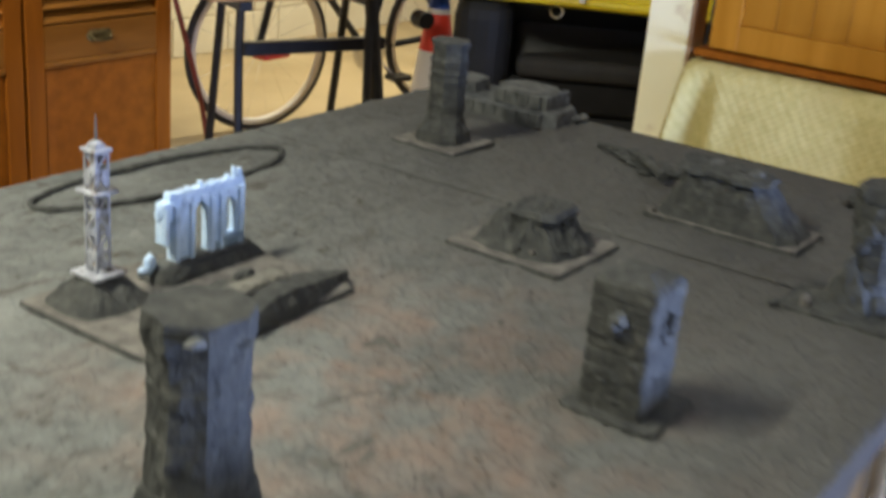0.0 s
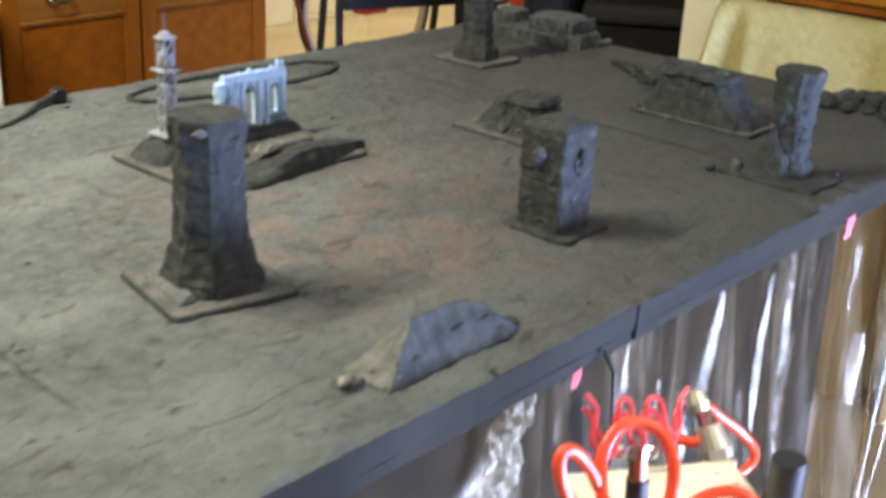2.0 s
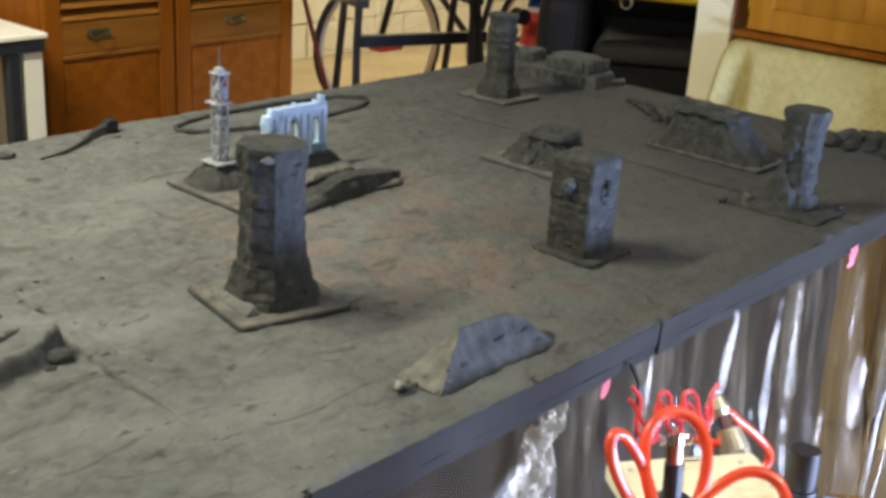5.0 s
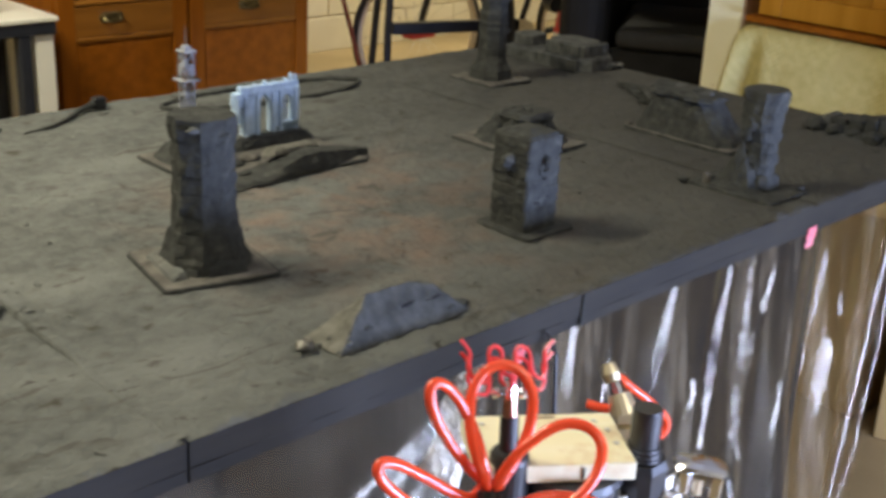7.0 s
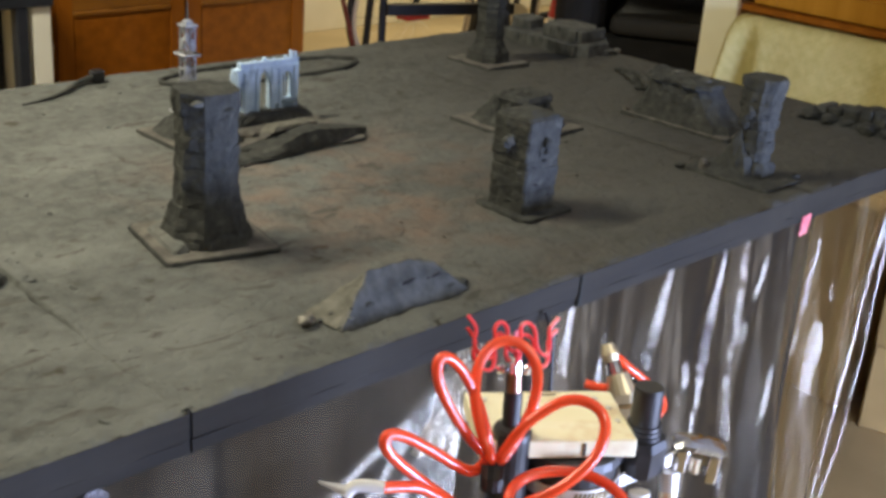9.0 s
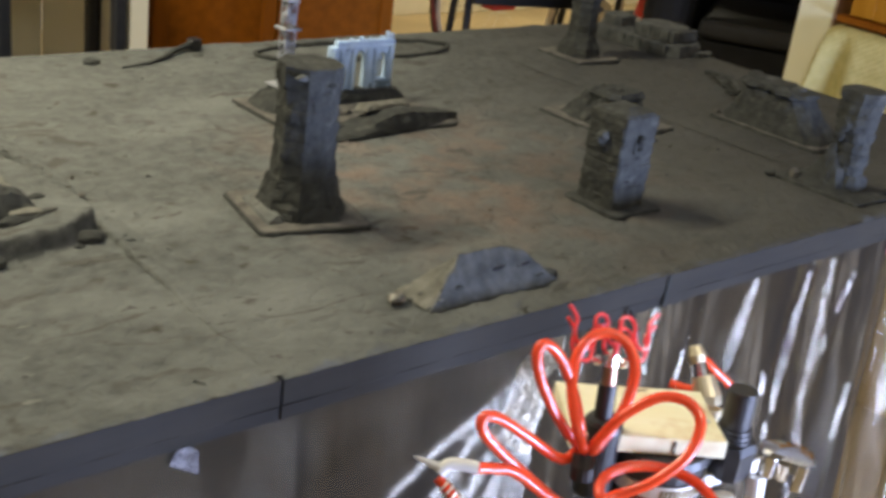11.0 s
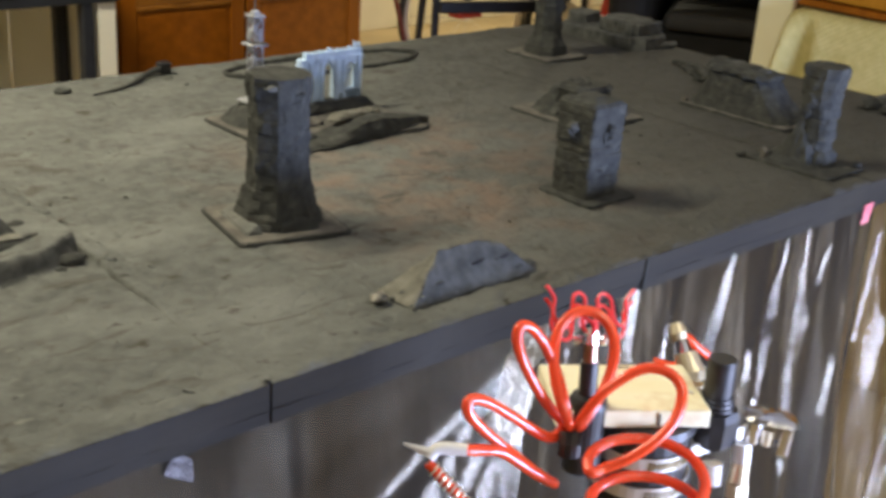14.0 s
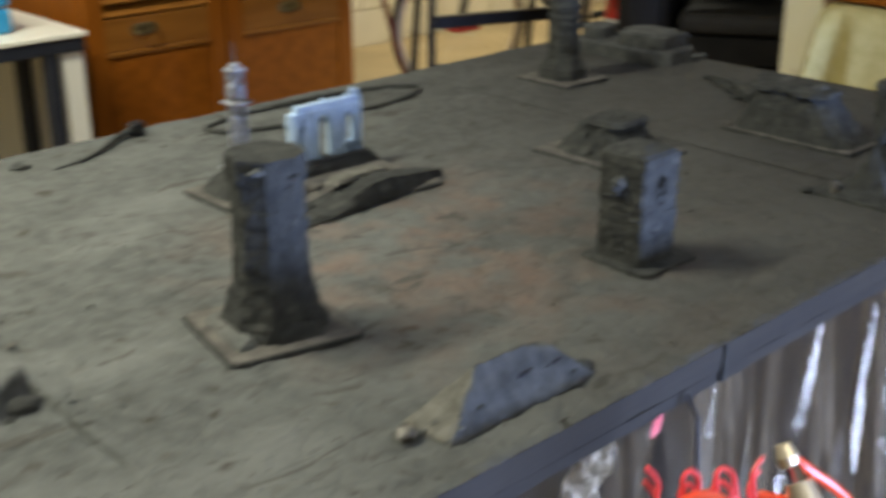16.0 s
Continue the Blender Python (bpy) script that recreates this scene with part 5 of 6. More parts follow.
def airbrush_stand():
    t = empty_thing("airbrush_stand", pose(0, 0, 0), "black pole stand with a raw wooden block and clamped air regulator", "stand")
    PX, PY = 0.199, -0.322
    part("foot_plate", tube((PX, PY, 0), (PX, PY, 0.02), 0.16, n=32), BLACK_STEEL, t)
    part("pole", tube((PX, PY, 0.02), (PX, PY, 0.838), 0.045, n=28), BLACK_PLASTIC, t)
    part("pole_cap", tube((PX, PY, 0.838), (PX, PY, 0.8455), 0.049, 0.047, 28), BLACK_PLASTIC, t)
    wb = box(-0.0715, 0.0715, -0.046, 0.046, 0, 0.018, bevel=0.0018, segs=2)
    bmesh.ops.subdivide_edges(wb, edges=[e for e in wb.edges if e.calc_length() > 0.05], cuts=10)
    ob = part("wooden_block", rough(wb, 0.0007, 60, 2), WOOD_RAW, t, "raw pine block")
    ob.matrix_local = pose(0.191, -0.2985, 0.846, 0, 0, -36)
    for x, y in ((0.052, 0.030), (0.060, 0.012), (0.062, -0.012), (-0.055, 0.030)):
        part("nail_head", tube((x, y, 0.0178), (x, y, 0.0190), 0.0028, n=10), STEEL_BAND, ob)
    part("pencil_mark", box(0.022, 0.024, -0.0475, -0.0462, 0.003, 0.015), BLACK_PLASTIC, ob)
    part("saw_cut", box(-0.004, 0.016, 0.0380, 0.0392, 0.0178, 0.0186), BLACK_PLASTIC, ob)
    for z in (0.815, 0.784):
        ringb = bmesh.new()
        n = 40
        pr = ((0.0455, -0.0065), (0.0475, -0.0065), (0.0475, 0.0065), (0.0455, 0.0065))
        rows = [[ringb.verts.new((PX + r * math.cos(2 * math.pi * i / n), PY + r * math.sin(2 * math.pi * i / n), z + dz)) for r, dz in pr] for i in range(n)]
        for i in range(n):
            for j in range(4):
                ringb.faces.new((rows[i][j], rows[i][(j + 1) % 4], rows[(i + 1) % n][(j + 1) % 4], rows[(i + 1) % n][j]))
        cl = part("hose_clamp", ringb, STEEL_BAND, t, "steel worm-drive clamp")
        for k in range(14):
            a = radians(228 + k * 5)
            o = part("slot", box(-0.001, 0.001, -0.0006, 0.0006, -0.0042, 0.0042), ANTIQUE, cl)
            o.matrix_local = pose(PX + 0.0477 * math.cos(a), PY + 0.0477 * math.sin(a), z, 0, 8, math.degrees(a) + 90)
    # regulator beside the block
    RX, RY = 0.254, -0.361
    part("regulator_body", loft([ring(0.020, 0.020, 0.008, 0.815, RX, RY), ring(0.021, 0.021, 0.009, 0.842, RX, RY), ring(0.0185, 0.0185, 0.008, 0.850, RX, RY)]), BLACK_PLASTIC, t)
    rk = bmesh.new()
    for z0, z1, r in ((0.849, 0.854, 0.0172), (0.855, 0.859, 0.0166), (0.860, 0.864, 0.0158), (0.864, 0.8985, 0.0140), (0.8985, 0.9005, 0.0133)):
        tube((RX, RY, z0), (RX, RY, z1), r, r * 0.985, 28, bm=rk)
    part("regulator_knob", rk, BLACK_PLASTIC, t, "black stepped knob")
    part("strap", ribbon([(0.195, -0.3695, 0.815), (0.225, -0.3615, 0.811), (0.250, -0.366, 0.813), (0.275, -0.374, 0.817), (0.296, -0.378, 0.822)], 0.0068, 0.0022), STEEL_BAND, t, "bent steel strap")
    # folded bracket at the strap's end
    br = loft([ring(0.0225, 0.013, 0.006, 0.0105, 0, 0, 10), ring(0.0255, 0.0155, 0.006, 0.0125, 0.001, 0, 10), ring(0.0235, 0.0140, 0.007, 0.0160, 0.001, 0.001, 10), ring(0.010, 0.006, 0.002, 0.0178, 0.002, 0.002, 10)])
    ob = part("steel_bracket", rough(br, 0.0013, 75, 5), CHROME, t, "crumpled shiny steel bracket")
    ob.matrix_local = pose(0.308, -0.388, 0.819, 0, 4, -50)
    part("bracket_leg", rough(box(-0.0215, -0.0085, -0.0125, 0.010, -0.0130, 0.0112, bevel=0.002, segs=2), 0.0012, 60, 1), CHROME, ob)
    part("bracket_leg", rough(box(0.0105, 0.0215, -0.0145, 0.010, -0.0185, 0.0112, bevel=0.002, segs=2), 0.0012, 60, 2), CHROME, ob)
    part("bracket_back", box(-0.010, 0.012, 0.002, 0.0045, -0.010, 0.0110, bevel=0.0006), STEEL_BAND, ob)
    part("inner_fitting", tube((0.001, -0.005, -0.013), (0.001, -0.004, 0.003), 0.0060, n=12), BRASS, ob, "small brass fitting")
    part("steel_socket", tube((0.273, -0.384, 0.814), (0.269, -0.389, 0.797), 0.0095, 0.0085, 14), STEEL_BAND, t)
    part("brass_elbow", tube((0.269, -0.389, 0.797), (0.262, -0.393, 0.779), 0.0080, 0.0090, 12), BRASS, t)
    part("brass_nut", tube((0.262, -0.393, 0.779), (0.259, -0.395, 0.766), 0.0112, n=6), BRASS, t)
    part("air_line", sweep(smooth_path([(0.259, -0.395, 0.767), (0.258, -0.397, 0.72), (0.258, -0.39, 0.62), (0.262, -0.38, 0.45), (0.29, -0.39, 0.2), (0.34, -0.46, 0.012)], 8), 0.0065, 12), YELLOW_TUBE, t, "yellow air line")
    part("white_cap", tube((0.246, -0.372, 0.797), (0.244, -0.376, 0.777), 0.0100, 0.009, 16), WHITE_PL, t)


def air_valve():
    """A brass tap on a pipe behind the stand, with a red hose end."""
    t = empty_thing("air_valve", pose(0, 0, 0), "brass air valve on an upright pipe with a short red hose", "valve")
    part("pipe_foot", tube((0.428, -0.226, 0), (0.428, -0.226, 0.014), 0.055, n=24), BLACK_STEEL, t)
    part("riser", tube((0.428, -0.226, 0.014), (0.428, -0.224, 0.742), 0.011, n=16), BLACK_PLASTIC, t)
    part("hex_nut", tube((0.428, -0.224, 0.740), (0.430, -0.219, 0.757), 0.0175, n=6), BRASS, t)
    part("hex_nut", tube((0.431, -0.216, 0.760), (0.433, -0.211, 0.772), 0.0165, n=6), BRASS, t)
    part("valve_body", rough(tube((0.432, -0.213, 0.768), (0.435, -0.200, 0.788), 0.0165, 0.0130, 16), 0.001, 80), BRASS, t)
    part("neck", tube((0.435, -0.199, 0.785), (0.437, -0.190, 0.799), 0.0105, 0.0090, 12), CHROME, t)
    part("spout", sweep([(0.437, -0.190, 0.796), (0.438, -0.184, 0.806), (0.439, -0.178, 0.816)], [0.0085, 0.0108, 0.0072], 14), BRASS, t, "pale brass spout")
    part("spout_mouth", tube((0.4365, -0.184, 0.8115), (0.4345, -0.1855, 0.813), 0.0042, 0.0036, 12), COPPER, t)
    part("feed_hose", sweep(smooth_path([(0.436, -0.186, 0.806), (0.446, -0.193, 0.801), (0.456, -0.2, 0.79), (0.476, -0.21, 0.772), (0.492, -0.218, 0.755), (0.503, -0.222, 0.740), (0.503, -0.222, 0.727), (0.490, -0.218, 0.718), (0.464, -0.215, 0.722), (0.434, -0.222, 0.735)]), 0.0050, 10), RED_HOSE, t, "red feed hose", smooth=True)
    part("feed_stub", sweep(smooth_path([(0.432, -0.205, 0.775), (0.422, -0.193, 0.771), (0.411, -0.175, 0.773)]), 0.0052, 10), RED_HOSE, t, smooth=True)


airbrush_stand()
air_valve()
U, V, NRM = Vector((0.777, -0.621, 0.102)), Vector((0.166, 0.359, 0.919)), Vector((-0.607, -0.697, 0.382))


def airbrush_holder():
    t = empty_thing("airbrush_holder", pose(0, 0, 0), "red dipped-wire airbrush holder on a copper rod", "airbrush holder")
    part("socket", loft([[(0.136 + r * math.cos(a), -0.303 + r * math.sin(a), z) for a in [i / 24 * 2 * math.pi for i in range(24)]] for z, r in ((0.80, 0.0178), (0.866, 0.0178), (0.871, 0.0172), (0.8745, 0.0150), (0.8755, 0.009))]), BLACK_PLASTIC, t, "black round socket")
    part("sleeve", tube((0.136, -0.301, 0.872), (0.138, -0.298, 0.906), 0.0084, n=20), BLACK_PLASTIC, t, "black plastic sleeve")
    part("rod", tube((0.138, -0.298, 0.905), (0.139, -0.295, 0.930), 0.0068, 0.0066, 16), COPPER, t, "dull copper rod")
    part("rod_tip", rough(tube((0.139, -0.2955, 0.924), (0.139, -0.295, 0.935), 0.0078, 0.0062, 14), 0.0006, 90), CHROME, t)
    for k in (-1, 1):
        part("wing", rock(0.0048, 3 + k, 1.1, 0.9, 1.1, at=(0.139 + k * 0.0095, -0.295 - k * 0.007, 0.926)), CHROME, t)
    W = Vector((0.917, -0.390, -0.090))
    o = Vector((0.132, -0.302, 0.945))
    shape = ((-3.5, 3.5), (-2.95, 2.4), (-3.15, 1.1), (-2.7, 0.0), (-1.9, -0.2), (-1.55, 0.8), (-1.5, 2.4), (-1.0, 2.9), (-0.55, 2.3), (-0.65, 0.9), (-0.1, 0.3), (0.4, 0.9), (0.5, 2.4), (1.0, 2.8), (1.55, 2.2), (1.65, 0.6), (2.2, -0.1), (2.65, 0.6), (2.75, 2.2), (3.5, 3.2))
    for k, (dv, dn) in enumerate(((0.0, 0), (-0.011, -0.013))):
        pts = [o + W * (0.0124 * a) + V * (0.0098 * c + dv) + NRM * dn for a, c in shape]
        part("wire_cradle", sweep(smooth_path(pts, 4), 0.0018, 8), RED_WIRE, t)
    part("wire_stem", sweep(smooth_path([o + V * 0.003, o + V * -0.006, Vector((0.139, -0.296, 0.930)), Vector((0.138, -0.297, 0.915))]), 0.002, 8), RED_WIRE, t)


airbrush_holder()


def coiled_hose():
    """A red coil hose bunched over the stand: petals fanning from a pinch, then hanging turns."""
    t = empty_thing("coiled_air_hose", pose(0, 0, 0), "bright red coiled air hose bunched over the stand, with brass coupling", "hose")
    pinch = Vector((0.101, -0.314, 0.853))

    def lean(p, u):
        """The bunch leans out from the table, the turns on its open side most."""
        out = Vector((-0.568, -0.896, 1.402)) - p
        return p + out.normalized() * (0.024 + 0.62 * max(0.0, -u - 0.01))

    def at(u, v, d=0.0):
        return lean(pinch + U * u + V * v + NRM * d, u)

    pts = [at(-0.100, -0.010, 0.012), at(-0.080, -0.0105, 0.012), at(-0.062, -0.014, 0.011), at(-0.036, -0.033, 0.008), at(-0.018, -0.044, 0.002), at(-0.03, -0.037, -0.004)]
    pts += [at(-0.048, -0.022, -0.004), at(-0.073, 0.0, 0.0), at(-0.091, 0.020, 0.004), at(-0.090, 0.033, 0.006), at(-0.075, 0.031, 0.006), at(-0.051, 0.016, 0.004), at(-0.02, -0.004, 0.0)]
    for k, (ang, length, width) in enumerate(((112, 0.104, 0.0125), (77, 0.108, 0.027))):
        a = radians(ang)
        e, sd = U * math.cos(a) + V * math.sin(a), U * -math.sin(a) + V * math.cos(a)
        for i in range(1, 12):
            q = i / 12
            p = pinch + e * length * (1 - math.cos(2 * math.pi * q)) / 2 + sd * width * math.sin(2 * math.pi * q) * math.sin(math.pi * q) * 1.3 + NRM * (0.010 * math.cos(2 * math.pi * q) * (1 if k % 2 else -1) + 0.006 * k)
            pts.append(lean(p, (p - pinch).dot(U)))
    pts += [at(0.008, 0.012, 0.014), at(0.030, 0.036, 0.018), at(0.062, 0.053, 0.022), at(0.085, 0.049, 0.026), at(0.094, 0.032, 0.032), at(0.082, 0.006, 0.038), at(0.052, -0.016, 0.04), at(0.022, -0.028, 0.036)]
    for i in range(0, 44):
        q = math.pi * 1.08 - i / 13 * 2 * math.pi
        pts.append(at(0.058 + 0.050 * math.cos(q), -0.024 - 0.033 * i / 13 + 0.025 * math.sin(q), 0.034 - 0.026 * math.sin(q)))
    part("hose", sweep(smooth_path(pts, 4), 0.0047, 12), RED_HOSE, t, smooth=True)
    part("tie", sweep([at(-0.003, -0.020, 0.004), at(-0.002, -0.010, 0.006), at(0.0, 0.0, 0.004)], 0.010, 12), BLACK_PLASTIC, t, "black tie round the bunched turns")
    e0 = pts[0]
    part("hose_clip", sweep(smooth_path([e0 + U * 0.004, e0 - U * 0.018 + V * 0.003, e0 - U * 0.027 - V * 0.004]), 0.0052, 10), WHITE_PL, t, "white hose sleeve")
    part("clip_tag", tube(e0 - U * 0.026, e0 - U * 0.047 + V * 0.009, 0.005, 0.0008, 6), STEEL_BAND, t)
    p = e0 - U * 0.028 - V * 0.008
    d = (U * 0.62 - V * 0.78).normalized()
    part("hose_tail", tube(p, p + d * 0.05, 0.0042), RED_HOSE, t)
    sp = [p + d * (0.006 + 0.038 * i / 90) + (U * 0.78 + V * 0.62) * 0.0058 * math.cos(i * 0.5) + NRM * 0.0058 * math.sin(i * 0.5) for i in range(91)]
    part("spring_guard", sweep(sp, 0.0009, 5), BRASS, t, "brass spring guard")
    part("coupling_neck", tube(p + d * 0.044, p + d * 0.055, 0.0065, n=16), BRASS, t)
    part("coupling_nut", tube(p + d * 0.055, p + d * 0.073, 0.0105, n=6), BRASS, t, "brass hexagon coupling")
    part("coupling_end", tube(p + d * 0.073, p + d * 0.088, 0.009, 0.008, 16), BRASS, t)


coiled_hose()

# ---- the louvred cabinet ----


def louvred_cabinet():
    t = empty_thing("louvred_cabinet", pose(0.84, 1.88, 0), "tall reddish-brown varnished cabinet with two louvred doors", "cabinet")
    part("body", box(0, 0.79, 0.024, 0.50, 0, 1.75, bevel=0.003), WOOD_RED, t)
    part("top_board", box(-0.015, 0.805, -0.01, 0.51, 1.75, 1.775, bevel=0.004), WOOD_RED, t)
    for x0, x1, hx in ((0.004, 0.377, 0.15), (0.385, 0.786, 0.575)):
        d = part("door", box(x0, x0 + 0.045, 0, 0.022, 0.04, 1.73, bevel=0.002), WOOD_RED, t)
        w0, w1 = x0 + 0.045, x1 - 0.045
        part("stile", box(x1 - 0.045, x1, 0, 0.022, 0.04, 1.73, bevel=0.002), WOOD_RED, d)
        for z0, z1 in ((0.04, 0.13), (0.785, 0.862), (1.66, 1.73)):
            part("rail", box(w0, w1, 0.0005, 0.0215, z0, z1, bevel=0.002), WOOD_RAIL, d)
        pb = loft([ring((w1 - w0) / 2, 0.32, 0.002, 0), ring((w1 - w0) / 2 - 0.004, 0.316, 0.002, 0.003), ring((w1 - w0) / 2 - 0.024, 0.296, 0.002, 0.005)])
        o = part("panel", pb, WOOD_RED, d)
        o.matrix_local = pose((w0 + w1) / 2, 0.0065, 0.457, 90, 0, 0)
        part("moulding", box(w0, w1, -0.003, 0.004, 0.772, 0.785, bevel=0.003), WOOD_RAIL, d)
        for k in range(26):
            z = 0.878 + k * 0.030
            s = part("louvre_slat", box(w0, w1, -0.016, 0.016, -0.003, 0.003, bevel=0.0015), WOOD_RAIL, d)
            s.matrix_local = pose(0, 0.012, z, 42, 0, 0)
        # near-black board painted as the shade behind the slats
        part("shadow_board", box(w0, w1, 0.022, 0.0235, 0.862, 1.66), GAP_SHADE, d)
        hz = 0.832
        hp = part("handle", loft([ring(0.034, 0.013, 0.008, 0), ring(0.034, 0.013, 0.008, 0.002), ring(0.03, 0.010, 0.007, 0.003)]), ANTIQUE, d, "antique brass drop handle")
        hp.matrix_local = pose(hx, 0.0, hz, 90, 0, 0)
        part("bail", sweep(smooth_path([(-0.024, 0.004, 0.004), (-0.022, -0.006, 0.014), (0, -0.009, 0.018), (0.022, -0.006, 0.014), (0.024, 0.004, 0.004)]), 0.003, 8), ANTIQUE, hp)
        for sx in (-0.024, 0.024):
            part("knuckle", tube((sx, 0.004, 0.002), (sx, 0.004, 0.011), 0.004, n=10), ANTIQUE, hp)


louvred_cabinet()


def white_desk():
    t = empty_thing("white_desk", pose(0.40, 1.79, 0), "white laminate desk with dark blue steel frame", "desk")
    part("desktop", box(-0.02, 0.40, 0.0, 0.55, 0.853, 0.865, bevel=0.002), WHITE_LAM, t)
    part("front_rail", box(-0.01, 0.395, 0.004, 0.03, 0.822, 0.852, bevel=0.002), DARK_STEEL, t)
    part("side_rail", box(-0.01, 0.02, 0.031, 0.53, 0.822, 0.852, bevel=0.002), DARK_STEEL, t)
    for x, y in ((0.014, 0.005), (0.300, 0.005), (0.014, 0.50), (0.310, 0.17)):
        part("leg", box(x, x + 0.030, y, y + 0.034, 0, 0.8215, bevel=0.003), DARK_STEEL, t)
    part("side_panel", box(0.342, 0.390, 0.012, 0.54, 0.02, 0.8215, bevel=0.002), WHITE_LAM, t)
    part("side_panel", box(-0.42, 0.012, 0.040, 0.065, 0.02, 0.838, bevel=0.002), WHITE_LAM, t)
    part("back_panel", box(0.05, 0.337, 0.535, 0.55, 0.02, 0.80), WHITE_LAM, t)
    part("shelf", box(0.05, 0.296, 0.06, 0.53, 0.22, 0.24, bevel=0.002), WHITE_LAM, t)
    part("desk_wing", box(-0.45, -0.0205, 0.03, 0.55, 0.853, 0.865, bevel=0.002), WHITE_LAM, t)


white_desk()


def blue_case():
    t = empty_thing("blue_tool_case", pose(0.40, 1.93, 0.865), "bright blue plastic tool case with black catches on the desk", "tool case")
    part("shell", box(0.02, 0.27, -0.06, 0.14, 0.0, 0.055, bevel=0.01, segs=2), BLUE_PL, t)
    part("lid", box(0.02, 0.27, -0.06, 0.14, 0.057, 0.105, bevel=0.01, segs=2), BLUE_PL, t)
    part("end_block", box(-0.10, 0.02, -0.02, 0.10, 0.0, 0.07, bevel=0.012, segs=2), BLUE_PL, t)
    part("catch", tube((0.005, -0.055, 0.028), (0.04, -0.068, 0.028), 0.017, n=16), BLACK_PLASTIC, t)
    part("handle", sweep(smooth_path([(-0.12, -0.02, 0.03), (-0.15, -0.04, 0.04), (-0.17, 0.0, 0.05), (-0.13, 0.05, 0.04)]), 0.014, 8), BLACK_PLASTIC, t)


blue_case()

# ---- the post, the draped chest and the pine cupboard ----
t = empty_thing("timber_post", pose(2.45, 0.945, 0), "worn cream-painted timber post with a brown edge", "post")
b = box(0, 0.075, 0, 0.113, 0, HC, bevel=0.004)
bmesh.ops.subdivide_edges(b, edges=[e for e in b.edges if e.calc_length() > 1], cuts=40)
part("shaft", rough(b, 0.0012, 11, 3), POST_M, t)
part("edge_board", rough(box(0.0, 0.078, -0.010, -0.001, 0, HC - 0.01, bevel=0.002), 0.0008, 20, 4), POST_SIDE, t, "weathered brown edge board")
part("cable", sweep(smooth_path([(0.10, -0.02, 1.3), (0.115, -0.028, 1.12), (0.09, -0.022, 1.0), (0.07, -0.022, 0.9), (0.06, -0.018, 0.8)]), 0.0035, 6), BLACK_PLASTIC, t, "thin black cable")


def draped_chest():
    t = empty_thing("draped_chest", pose(2.38, -0.35, 0), "chest draped with a cream knitted blanket beside the table", "chest")
    part("chest_body", box(0.09, 0.60, 0.03, 1.12, 0, 0.828, bevel=0.01), UNDER, t)
    bm2 = bmesh.new()
    n = 130
    prof = [(0.58, 0.846), (0.30, 0.847), (0.10, 0.848), (0.055, 0.846), (0.03, 0.838), (0.014, 0.82), (0.004, 0.79), (0.0, 0.74), (-0.006, 0.66), (-0.014, 0.56), (-0.02, 0.44), (-0.025, 0.3), (-0.03, 0.15), (-0.035, 0.03)]
    rows = []
    for i in range(n + 1):
        y = -0.02 + 1.29 * i / n
        row = []
        for k, (x, z) in enumerate(prof):
            drop = max(0.0, (0.84 - z) / 0.8)
            w = 0.016 * drop * math.sin(y * 21 + 2 * noise.noise(Vector((y * 3, z * 2, 0)))) + 0.006 * noise.noise(Vector((y * 12, z * 9, 3))) * min(1, drop * 6)
            end = max(0.0, (y - 1.19) / 0.08)
            crease = 0.07 * min(1, drop * 4) * math.exp(-((y - 1.212 - 0.03 * drop) / 0.028) ** 2)
            w -= crease
            flare = 0.10 * drop * end
            row.append(bm2.verts.new((x - w - 0.05 * drop * end * end, y + flare, z - 0.012 * end * end + 0.0015 * noise.noise(Vector((y * 14, x * 14, 0))))))
        rows.append(row)
    for a, c in zip(rows, rows[1:]):
        for j in range(len(prof) - 1):
            bm2.faces.new((a[j], a[j + 1], c[j + 1], c[j]))
    side = rows[-1]
    low = []
    for v in side:
        low.append(bm2.verts.new((v.co.x + 0.012, v.co.y + 0.05, 0.03) if v.co.z > 0.6 else (v.co.x + 0.01, v.co.y + 0.03, max(0.03, v.co.z - 0.4))))
    for j in range(len(side) - 1):
        bm2.faces.new((side[j], low[j], low[j + 1], side[j + 1]))
    part("blanket", bm2, BLANKET, t, "cream knitted blanket", smooth=True)


draped_chest()


